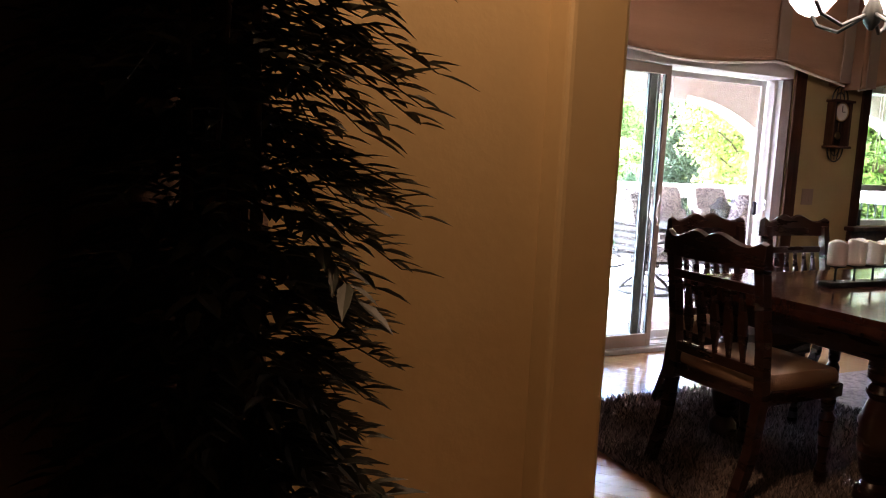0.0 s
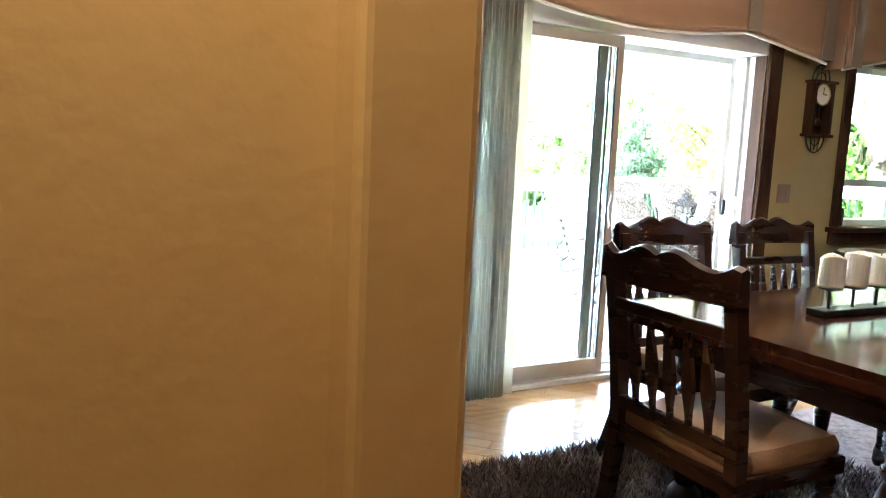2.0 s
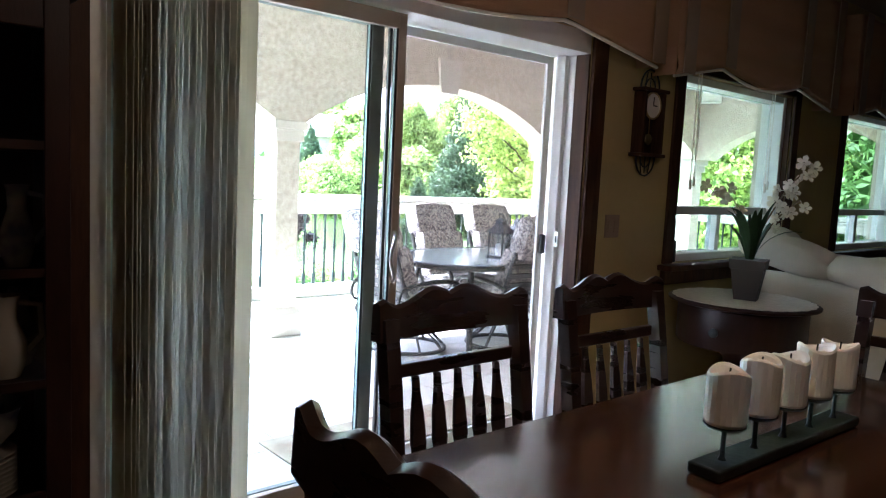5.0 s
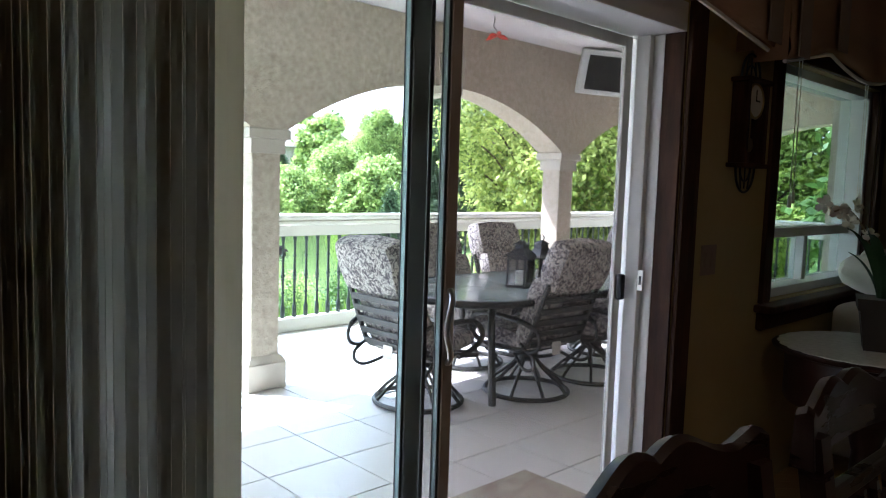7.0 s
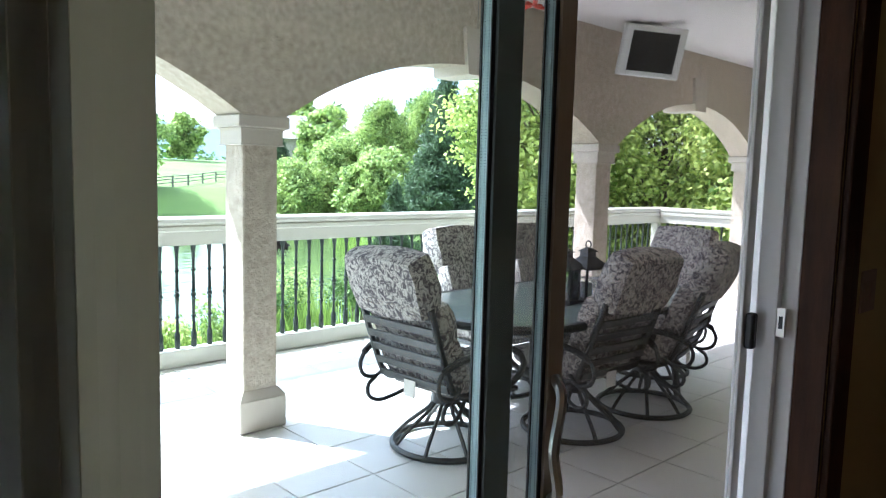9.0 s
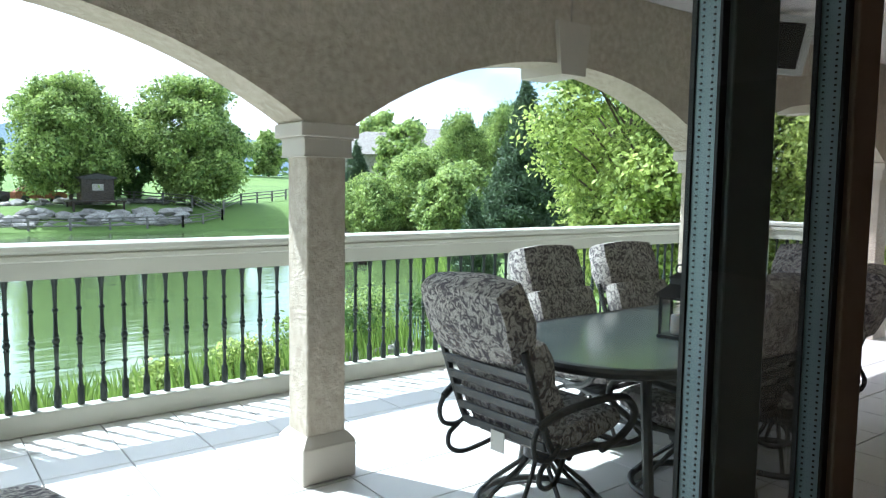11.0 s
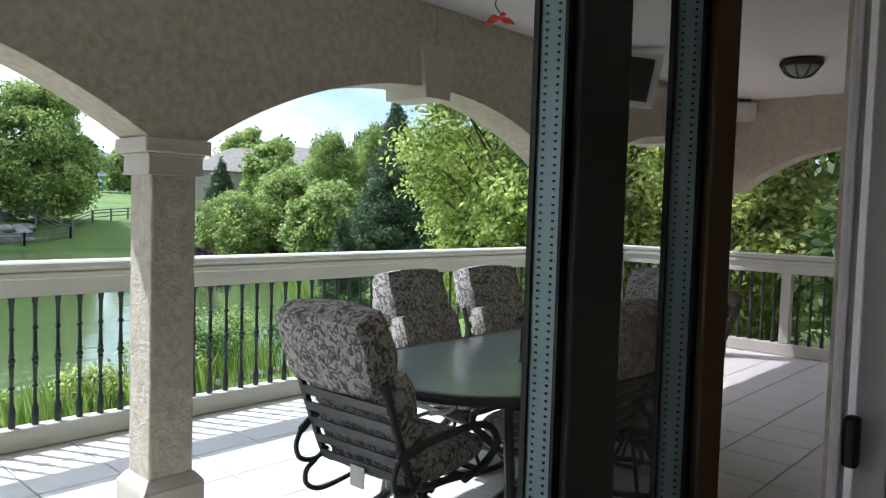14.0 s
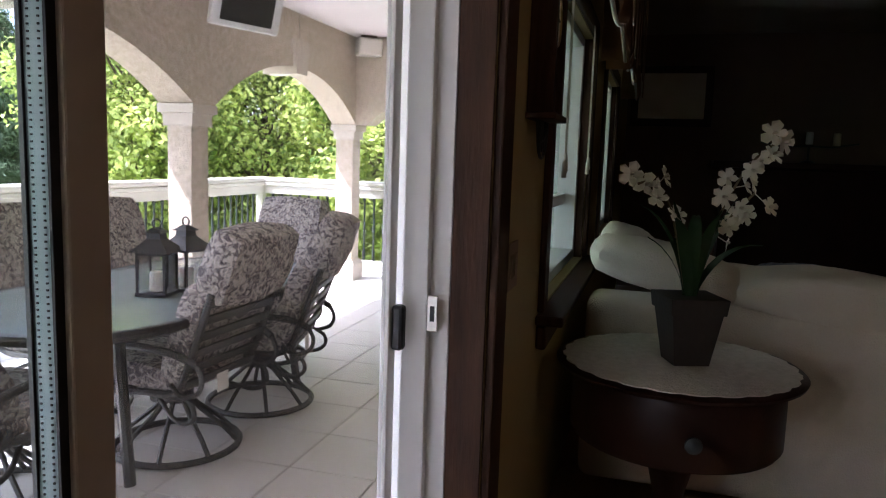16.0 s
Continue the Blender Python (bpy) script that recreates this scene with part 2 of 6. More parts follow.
ROCK = mat("grey_boulder", (0.15, 0.135, 0.12), (0.36, 0.33, 0.30), 1.2, 0.9, bump=0.8, bscale=8, per="island", rvar=0.5)
FENCEWOOD = mat("grey_fence_wood", (0.10, 0.09, 0.08), (0.19, 0.175, 0.155), 4, 0.85)
GRASSMAT = leaf_mat("reed_blades", (0.10, 0.17, 0.03), (0.26, 0.36, 0.08), 0.4)
LEAF_MAPLE = leaf_mat("bright_maple_leaf", (0.07, 0.14, 0.02), (0.60, 0.68, 0.20), 0.42)
LEAF_MID = leaf_mat("fresh_green_leaf", (0.065, 0.13, 0.03), (0.45, 0.55, 0.17), 0.45)
LEAF_DARK = leaf_mat("dark_green_leaf", (0.04, 0.085, 0.02), (0.11, 0.19, 0.045), 0.35)
LEAF_PINE = leaf_mat("blue_green_needle", (0.035, 0.065, 0.03), (0.10, 0.15, 0.07), 0.3)
LEAF_RED = leaf_mat("purple_brown_leaf", (0.035, 0.022, 0.022), (0.09, 0.06, 0.05), 0.3)

# cushion cloth: dark leaf sprays on cream
CUSH = mat("floral_cushion_cloth", (0.10, 0.085, 0.09), (0.50, 0.455, 0.405), 30, 0.9, bump=0.3, bscale=150, detail=5, fine=0.1)
for n_ in CUSH.node_tree.nodes:
    if n_.bl_idname == "ShaderNodeTexNoise" and n_.inputs["Scale"].default_value < 100:
        n_.inputs["Distortion"].default_value = 1.6
CUSH.node_tree.nodes["Color Ramp"].color_ramp.elements[0].position = 0.46
CUSH.node_tree.nodes["Color Ramp"].color_ramp.elements[1].position = 0.62

# insect screen: fine wires with the gaps between left clear
SCREEN = bpy.data.materials.new("insect_screen")
SCREEN.use_nodes = True
snt = SCREEN.node_tree
stp, smx = snt.nodes.new("ShaderNodeBsdfTransparent"), snt.nodes.new("ShaderNodeMixShader")
snt.nodes["Principled BSDF"].inputs["Base Color"].default_value = (0.16, 0.15, 0.14, 1)
smx.inputs[0].default_value = 0.74
snt.links.new(snt.nodes["Principled BSDF"].outputs[0], smx.inputs[1])
snt.links.new(stp.outputs[0], smx.inputs[2])
snt.links.new(smx.outputs[0], snt.nodes["Material Output"].inputs[0])

WATER = bpy.data.materials.new("green_pond_water")
WATER.use_nodes = True
wt = WATER.node_tree
wp = wt.nodes["Principled BSDF"]
wp.inputs["Base Color"].default_value = (0.09, 0.13, 0.05, 1)
wp.inputs["Roughness"].default_value = 0.06
wco, wnz, wbp, wmp = (wt.nodes.new(k) for k in ("ShaderNodeTexCoord", "ShaderNodeTexNoise", "ShaderNodeBump", "ShaderNodeMapping"))
wmp.inputs["Scale"].default_value = (0.25, 1.2, 1)
wnz.inputs["Scale"].default_value, wnz.inputs["Detail"].default_value = 1.6, 4
wbp.inputs["Strength"].default_value, wbp.inputs["Distance"].default_value = 0.35, 0.05
wt.links.new(wco.outputs["Object"], wmp.inputs[0])
wt.links.new(wmp.outputs[0], wnz.inputs["Vector"])
wt.links.new(wnz.outputs[0], wbp.inputs["Height"])
wt.links.new(wbp.outputs[0], wp.inputs["Normal"])

LAWN = mat("lawn_and_soil", (0.055, 0.10, 0.02), (0.135, 0.21, 0.045), 0.15, 0.95, bump=0.6, bscale=3, fine=0.5)

# ---- shape helpers ----


def part(name, bm, material, parent=None, label="", smooth=False):
    me = bpy.data.meshes.new(name)
    bmesh.ops.recalc_face_normals(bm, faces=bm.faces)
    bm.to_mesh(me)
    bm.free()
    me.materials.append(material)
    if smooth:
        me.polygons.foreach_set("use_smooth", [True] * len(me.polygons))
        me.set_sharp_from_angle(angle=radians(40))
    ob = new(name, me)
    ob.parent = parent
    if label:
        ob["label"] = label
    return ob


def thing(name, label, category, m=None, group="", kind=""):
    ob = new(name)
    ob.empty_display_size = 0.1
    if m is not None:
        ob.matrix_basis = m
    return tagged(ob, label, category, group, kind)


def solid(name, bm, material, label, category="", kind="structure", smooth=False):
    return tagged(part(name, bm, material, None, "", smooth), label, category or name.split("_")[0], kind=kind)


def box(bm, x0, y0, z0, x1, y1, z1, bevel=0.0, seg=2, m=None):
    r = bmesh.ops.create_cube(bm, size=1.0)
    vs = r["verts"]
    bmesh.ops.scale(bm, vec=(abs(x1 - x0), abs(y1 - y0), abs(z1 - z0)), verts=vs)
    bmesh.ops.translate(bm, vec=((x0 + x1) / 2, (y0 + y1) / 2, (z0 + z1) / 2), verts=vs)
    if bevel:
        es = {e for v in vs for e in v.link_edges}
        q = bmesh.ops.bevel(bm, geom=list(es), offset=bevel, segments=seg, affect="EDGES", profile=0.5)
        vs = list({v for f in q["faces"] for v in f.verts} | {v for v in vs if v.is_valid})
    if m is not None:
        bmesh.ops.transform(bm, matrix=m, verts=vs)
    return vs


def B(*a, **k):
    bm = bmesh.new()
    box(bm, *a, **k)
    return bm


def tube(bm, pts, r, n=8, cap=True):
    """A tube of n sides along points; r is one radius or one a point."""
    pts = [Vector(p) for p in pts]
    rs = r if isinstance(r, (list, tuple)) else [r] * len(pts)
    rings, side = [], None
    for i, p in enumerate(pts):
        d = (pts[min(i + 1, len(pts) - 1)] - pts[max(i - 1, 0)]).normalized()
        if side is None:
            side = d.orthogonal().normalized()
        side = (side - d * side.dot(d)).normalized()
        up = d.cross(side)
        rings.append([bm.verts.new(p + rs[i] * (math.cos(2 * math.pi * k / n) * side + math.sin(2 * math.pi * k / n) * up)) for k in range(n)])
    for a, b in zip(rings, rings[1:]):
        for k in range(n):
            bm.faces.new((a[k], a[(k + 1) % n], b[(k + 1) % n], b[k]))
    if cap:
        bm.faces.new(rings[0][::-1])
        bm.faces.new(rings[-1])


def curve(pts, n=4):
    """More points along a smooth line through the given ones."""
    p = [Vector(q) for q in pts]
    p = [p[0] * 2 - p[1], *p, p[-1] * 2 - p[-2]]
    out = []
    for a, b, c, d in zip(p, p[1:], p[2:], p[3:]):
        for k in range(n):
            t = k / n
            out.append(0.5 * (2 * b + (c - a) * t + (2 * a - 5 * b + 4 * c - d) * t * t + (3 * b - a - 3 * c + d) * t ** 3))
    return [*out, p[-2]]


def T(pts, r, n=8):
    bm = bmesh.new()
    tube(bm, pts, r, n)
    return bm


def lathe(profile, n=20, at=(0, 0, 0), bm=None):
    """Turned about z: profile is (radius, height) from the bottom up."""
    bm = bm or bmesh.new()
    rings = [[bm.verts.new((at[0] + r * math.cos(2 * math.pi * k / n), at[1] + r * math.sin(2 * math.pi * k / n), at[2] + z)) for k in range(n)] for r, z in profile]
    for a, b in zip(rings, rings[1:]):
        for k in range(n):
            bm.faces.new((a[k], a[(k + 1) % n], b[(k + 1) % n], b[k]))
    bm.faces.new(rings[0][::-1])
    bm.faces.new(rings[-1])
    return bm


def prism(poly, h0, h1, axis="z", bm=None):
    """A flat outline pushed from h0 to h1 along an axis; the outline is (x,y), (x,z) or (y,z)."""
    bm = bm or bmesh.new()
    put = {"z": lambda a, b, h: (a, b, h), "y": lambda a, b, h: (a, h, b), "x": lambda a, b, h: (h, a, b)}[axis]
    lo = [bm.verts.new(put(a, b, h0)) for a, b in poly]
    hi = [bm.verts.new(put(a, b, h1)) for a, b in poly]
    n = len(poly)
    for i in range(n):
        bm.faces.new((lo[i], lo[(i + 1) % n], hi[(i + 1) % n], hi[i]))
    bm.faces.new(lo[::-1])
    bm.faces.new(hi)
    return bm


def cushion(bm, sx, sy, sz, m=None, puff=0.35, tuft=0):
    """A stuffed cushion, centred, with rounded sides and a soft dent or two."""
    tmp = bmesh.new()
    bmesh.ops.create_cube(tmp, size=1.0)
    bmesh.ops.subdivide_edges(tmp, edges=tmp.edges[:], cuts=7, use_grid_fill=True)
    for v in tmp.verts:
        x, y, z = v.co * 2
        k = puff
        nx = x * math.sqrt(max(0, 1 - k * (y * y + z * z) / 2 + k * k * y * y * z * z / 3))
        ny = y * math.sqrt(max(0, 1 - k * (z * z + x * x) / 2 + k * k * z * z * x * x / 3))
        nz = z * math.sqrt(max(0, 1 - 1.7 * k * (x * x + y * y) / 2 + k * k * x * x * y * y / 3))
        w = noise.noise(Vector((x * 1.7 + sx * 9, y * 1.7 + sy * 5, z * 2)))
        dent = tuft * math.exp(-((y * 1.6) ** 2) * 3) if z > 0 else 0
        v.co = Vector((nx * sx / 2, ny * sy / 2, nz * sz / 2 * (1 + 0.12 * w - dent)))
    if m is not None:
        bmesh.ops.transform(tmp, matrix=m, verts=tmp.verts)
    me = bpy.data.meshes.new("stuffing")
    tmp.to_mesh(me)
    tmp.free()
    bm.from_mesh(me)
    bpy.data.meshes.remove(me)
    return bm


def leaves(name, centres, radii, count, size, material, parent, seed, flat=0.5, label="", aspect=0.55, droop=0.0):
    """A crown: small folded leaf blades scattered through lobes, thicker towards their skins."""
    rng = np.random.default_rng(seed)
    c, r = np.array(centres, float), np.array(radii, float)
    if r.ndim == 1:
        r = np.repeat(r[:, None], 3, 1)
    w = (r[:, 0] * r[:, 1] * r[:, 2]) ** (2 / 3)
    pick = rng.choice(len(c), count, p=w / w.sum())
    d = rng.normal(size=(count, 3))
    d /= np.linalg.norm(d, axis=1)[:, None]
    rad = rng.uniform(0.25, 1.0, count) ** 0.45
    wob = 1 + 0.22 * np.sin(d[:, 0] * 7 + pick) * np.sin(d[:, 2] * 6 + pick * 2) + 0.20 * rng.normal(size=count)
    p = c[pick] + d * r[pick] * (rad * wob)[:, None]
    nrm = d * flat + rng.normal(size=(count, 3)) * 0.6 + np.array([0, 0, 0.5])
    nrm /= np.linalg.norm(nrm, axis=1)[:, None]
    a = np.cross(nrm, rng.normal(size=(count, 3)))
    a[:, 2] -= droop
    a /= np.linalg.norm(a, axis=1)[:, None]
    b = np.cross(nrm, a)
    s = (size * rng.uniform(0.6, 1.4, count))[:, None]
    v = np.empty((count, 4, 3))
    v[:, 0] = p - a * s
    v[:, 1] = p + b * s * aspect + nrm * s * 0.15
    v[:, 2] = p + a * s
    v[:, 3] = p - b * s * aspect + nrm * s * 0.15
    me = bpy.data.meshes.new(name)
    me.vertices.add(count * 4)
    me.vertices.foreach_set("co", v.reshape(-1))
    me.loops.add(count * 4)
    me.loops.foreach_set("vertex_index", np.arange(count * 4))
    me.polygons.add(count)
    me.polygons.foreach_set("loop_start", np.arange(count) * 4)
    me.update(calc_edges=True)
    me.materials.append(material)
    ob = new(name, me)
    ob.parent = parent
    if label:
        ob["label"] = label
    return ob


def clip(poly, inside, cut):
    out = []
    for i, p in enumerate(poly):
        q = poly[(i + 1) % len(poly)]
        if inside(p):
            out.append(p)
        if inside(p) != inside(q):
            out.append(cut(p, q))
    return out


def clip_rect(poly, x0, y0, x1, y1):
    for ax, lim, sgn in ((0, x0, 1), (0, x1, -1), (1, y0, 1), (1, y1, -1)):
        if not poly:
            return poly
        poly = clip(poly, lambda p: sgn * (p[ax] - lim) >= 0, lambda p, q: tuple(p[k] + (q[k] - p[k]) * (lim - p[ax]) / (q[ax] - p[ax]) for k in (0, 1)))
    return poly


def wall_x(name, x0, x1, y0, y1, z1, holes, material, label):
    """A wall along x from x0 to x1, with rectangular openings (xa, xb, za, zb) right through it."""
    bm = bmesh.new()
    at = x0
    for xa, xb, za, zb in sorted(holes):
        box(bm, at, y0, -0.1, xa, y1, z1)
        box(bm, xa, y0, -0.1, xb, y1, za - (0.002 if za == 0 else 0))
        box(bm, xa, y0, zb, xb, y1, z1)
        at = xb
    box(bm, at, y0, -0.1, x1, y1, z1)
    return solid(name, bm, material, label, "wall")


# ---- the house shell ----
CEIL = 2.75
DOOR = (4.24, 6.52, 0.0, 2.05)
WIN1 = (7.36, 8.74, 0.88, 1.97)
WIN2 = (9.66, 11.04, 0.88, 1.97)
wall_x("wall_north", 3.0, 13.3, 5.905, 6.11, CEIL, [DOOR, WIN1, WIN2], PAINT, "tan painted wall with sliding door and windows")
wall_x("wall_outer", 2.0, 12.3, 6.114, 6.15, 2.6, [DOOR, WIN1, WIN2], STUCCO, "beige stucco outer wall of the house")
wall_x("wall_outer_west", -4, 2.0, 6.0, 6.15, 2.6, [], STUCCO, "beige stucco outer wall of the house")
solid("wall_dining_west", B(2.86, 3.80, 0, 3.0, 6.11, CEIL), DARKPAINT, "brown painted dining room wall", "wall")
bm = B(0.7, 3.68, 0, 3.0, 3.80, CEIL)
solid("wall_partition", bm, PAINT, "yellow tan painted partition wall", "wall")
solid("wall_pilaster", B(3.0, 3.59, 0, 3.18, 3.80, CEIL, bevel=0.018, seg=3), PAINT, "tan rounded wall end beside the opening", "wall")
solid("wall_hall_west", B(0.56, 0.1, 0, 0.7, 3.80, CEIL), DARKPAINT, "brown painted hall wall", "wall")
solid("wall_south", B(0.56, -0.04, 0, 13.3, 0.1, CEIL), DARKPAINT, "brown painted wall", "wall")
solid("wall_living_east", B(13.3, -0.04, 0, 13.44, 6.11, CEIL), DARKPAINT, "dark brown painted living room wall", "wall")
solid("ceiling", B(0.56, -0.04, CEIL, 13.44, 6.11, CEIL + 0.12), CEILPAINT, "white painted ceiling", "ceiling")
floor = solid("floor", B(0.56, -0.04, -0.10, 13.44, 5.905, -0.012), SUBFLOOR, "honey oak plank floor", "floor")
solid("downlight_ring", lathe([(0.055, 2.735), (0.09, 2.738), (0.095, 2.75)], 24, (2.62, 3.28, 0)), WHITEVINYL, "white recessed ceiling lamp ring", "lamp")

# ---- the sliding door ----
door = thing("door_1", "white sliding patio door, partly open, with closed screen", "sliding door", kind="structure")
fr = bmesh.new()
x0, x1, _, zt = DOOR
box(fr, x0, 5.9062, 0, x0 + 0.05, 6.13, zt, 0.004)
box(fr, x1 - 0.04, 6.03, 0.0, x1 - 0.0125, 6.09, 1.9445, 0.004)
box(fr, x1 - 0.012, 5.987, 0.0, x1, 6.13, 1.9445, 0.003)
box(fr, x0 + 0.05, 5.9062, 1.945, x1, 6.13, zt, 0.004)
box(fr, x0 + 0.05, 5.9062, 0, x1 - 0.05, 6.13, 0.03, 0.004)
for yy in (5.9445, 5.978, 6.09):
    box(fr, x0 + 0.05, yy - 0.004, 0.03, x1 - 0.05, yy + 0.004, 0.042)
part("frame", fr, WHITEVINYL, door, "white vinyl door frame")


def glazed(xa, xb, y, w, name, inner, h):
    za, zb, ho = 0.042, 1.94, 0.0115
    bm = bmesh.new()
    box(bm, xa, y - h, za, xa + w, y + ho, zb, 0.002)
    box(bm, xb - w, y - h, za, xb, y + ho, zb, 0.002)
    box(bm, xa + w, y - h, za, xb - w, y + ho, za + 0.085, 0.002)
    box(bm, xa + w, y - h, zb - 0.06, xb - w, y + ho, zb, 0.002)
    leaf = part(name, bm, inner, door)
    part("pane", B(xa + w - 0.004, y - 0.002, za + 0.08, xb - w + 0.004, y + 0.002, zb - 0.055), GLASS, leaf).visible_shadow = False
    sp = bmesh.new()
    box(sp, xb - w - 0.006, y - 0.0087, za + 0.085, xb - w, y + 0.0087, zb - 0.06)
    box(sp, xa + w, y - 0.0087, za + 0.085, xa + w + 0.006, y + 0.0087, zb - 0.06)
    part("spacer", sp, GREENALU, leaf, "blue-grey perforated spacer bar")
    gk = bmesh.new()
    for ya, yb in ((y + 0.0089, y + 0.0125), (y - 0.0112, y - 0.0089)):
        box(gk, xb - w - 0.008, ya, za + 0.085, xb - w - 0.0002, yb, zb - 0.06)
    part("gasket", gk, BLACKRUB, leaf, "black rubber glazing gasket")
    bd = bmesh.new()
    for k in range(390):
        z = za + 0.09 + k * 0.0045
        for dy in (-0.0042, 0.0042):
            prism([(y + dy - 0.0007, z), (y + dy + 0.0007, z), (y + dy + 0.0007, z + 0.0013), (y + dy - 0.0007, z + 0.0013)], xb - w - 0.0072, xb - w - 0.0062, "x", bd)
    part("spacer_holes", bd, BLACKRUB, leaf)
    return leaf


# both leaves take the colours darkened for their backlit room side
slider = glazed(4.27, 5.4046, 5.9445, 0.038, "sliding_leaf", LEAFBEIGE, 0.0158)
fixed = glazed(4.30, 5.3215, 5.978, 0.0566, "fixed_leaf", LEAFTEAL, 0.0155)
part("handle", T(curve([(5.384, 5.928, 1.085), (5.370, 5.902, 1.06), (5.347, 5.894, 1.0), (5.347, 5.894, 0.97), (5.370, 5.902, 0.91), (5.384, 5.928, 0.885)]), 0.009, 8), CHROME, slider, "curved metal pull handle", True)
scr = bmesh.new()
box(scr, 6.425, 6.098, 0.042, 6.47, 6.118, 1.94, 0.003)
box(scr, 5.462, 6.098, 0.042, 6.425, 6.118, 0.10, 0.003)
box(scr, 5.462, 6.098, 1.90, 6.425, 6.118, 1.94, 0.003)
screen_leaf = part("screen_leaf", scr, WHITEVINYL, door, "white framed insect screen")
part("meeting_stile", B(5.447, 6.099, 0.042, 5.4618, 6.117, 1.94, bevel=0.002, seg=1), DARKALU, screen_leaf, "slim dark meeting stile")
part("mesh_sheet", B(5.462, 6.107, 0.10, 6.425, 6.109, 1.90), SCREEN, screen_leaf).visible_shadow = False
part("latch", B(6.432, 6.07, 0.945, 6.462, 6.097, 1.045, bevel=0.008), BLACKRUB, screen_leaf, "black screen latch")
stp_ = part("strike_plate", B(6.476, 6.005, 0.985, 6.4815, 6.029, 1.065, bevel=0.002), CHROME, door, "metal strike plate")
part("slot", B(6.4745, 6.012, 1.008, 6.4765, 6.022, 1.042), BLACKRUB, stp_)
cas = bmesh.new()
box(cas, x1 + 0.002, 5.883, 0, x1 + 0.115, 5.904, zt + 0.11, 0.005)
box(cas, x0 - 0.115, 5.883, 0, x0 - 0.002, 5.904, zt + 0.11, 0.005)
box(cas, x0 - 0.002, 5.883, zt + 0.002, x1 + 0.002, 5.904, zt + 0.11, 0.005)
part("casing", cas, CASING, door, "dark stained wood casing")
part("wood_jamb", B(x1 - 0.014, 5.9055, 0.0, x1 - 0.001, 5.985, 1.944), CASING, door, "dark stained wood jamb")

# ---- windows ----


def window(name, x0, x1, z0, z1):
    w = thing(name, "white vinyl window with dark wood casing and sill", "window", kind="structure")
    bm = bmesh.new()
    f, zm = 0.045, z0 + 0.30
    box(bm, x0, 5.945, z0, x0 + f, 6.10, z1, 0.004)
    box(bm, x1 - f, 5.945, z0, x1, 6.10, z1, 0.004)
    box(bm, x0 + f, 5.945, z0, x1 - f, 6.10, z0 + f, 0.004)
    box(bm, x0 + f, 5.945, z1 - f, x1 - f, 6.10, z1, 0.004)
    box(bm, x0 + f, 6.0, zm - 0.025, x1 - f, 6.09, zm + 0.025, 0.004)
    xm = (x0 + x1) / 2
    box(bm, xm - 0.025, 6.0, z0 + f, xm + 0.025, 6.07, zm - 0.025, 0.004)
    part("window_frame", bm, WHITEVINYL, w)
    part("pane", B(x0 + f, 6.04, zm + 0.025, x1 - f, 6.044, z1 - f), WINGLASS, w).visible_shadow = False
    part("pane", B(x0 + f, 6.04, z0 + f, xm - 0.025, 6.044, zm - 0.025), WINGLASS, w).visible_shadow = False
    part("pane", B(xm + 0.025, 6.05, z0 + f, x1 - f, 6.054, zm - 0.025), WINGLASS, w).visible_shadow = False
    c = bmesh.new()
    box(c, x0 - 0.09, 5.883, z0, x0 - 0.002, 5.904, z1 + 0.09, 0.005)
    box(c, x1 + 0.002, 5.883, z0, x1 + 0.09, 5.904, z1 + 0.09, 0.005)
    box(c, x0 - 0.002, 5.883, z1 + 0.002, x1 + 0.002, 5.904, z1 + 0.09, 0.005)
    box(c, x0 + 0.001, 5.906, z0 + 0.001, x0 + 0.012, 5.944, z1 - 0.001)
    box(c, x1 - 0.012, 5.906, z0 + 0.001, x1 - 0.001, 5.944, z1 - 0.001)
    part("casing", c, CASING, w, "dark stained wood casing")
    s = bmesh.new()
    box(s, x0 - 0.13, 5.815, z0 - 0.035, x1 + 0.13, 5.904, z0 - 0.002, 0.008)
    box(s, x0 - 0.10, 5.87, z0 - 0.12, x1 + 0.10, 5.904, z0 - 0.037, 0.01)
    part("window_sill", s, CASING, w, "dark stained wood sill")
    part("latch_lever", B(x0 + 0.05, 5.91, z0 + 0.002, x0 + 0.07, 5.93, z0 + 0.13, bevel=0.004), BLACKRUB, w, "black window lever")
    return w


window("window_1", *WIN1)
window("window_2", *WIN2)

# ---- terrace ----
PF = -0.02                                  # the terrace floor
COLS = [0.13, 3.28, 6.43, 9.58, 12.46]
YA0, YA1, YC = 8.70, 8.98, 8.84
SPRING, CROWN, PCEIL = 1.685, 2.125, 2.60
RY, RX = 10.245, 13.02
solid("terrace_slab", B(-6, 6.152, -0.25, RX + 0.2, RY + 0.2, PF - 0.008), GROUT, "grey grouted terrace slab", "floor")
solid("terrace_ceiling", B(-6, 6.152, PCEIL, 12.6, 9.85, PCEIL + 0.16), PATIOCEIL, "pale pink stucco terrace ceiling", "ceiling")


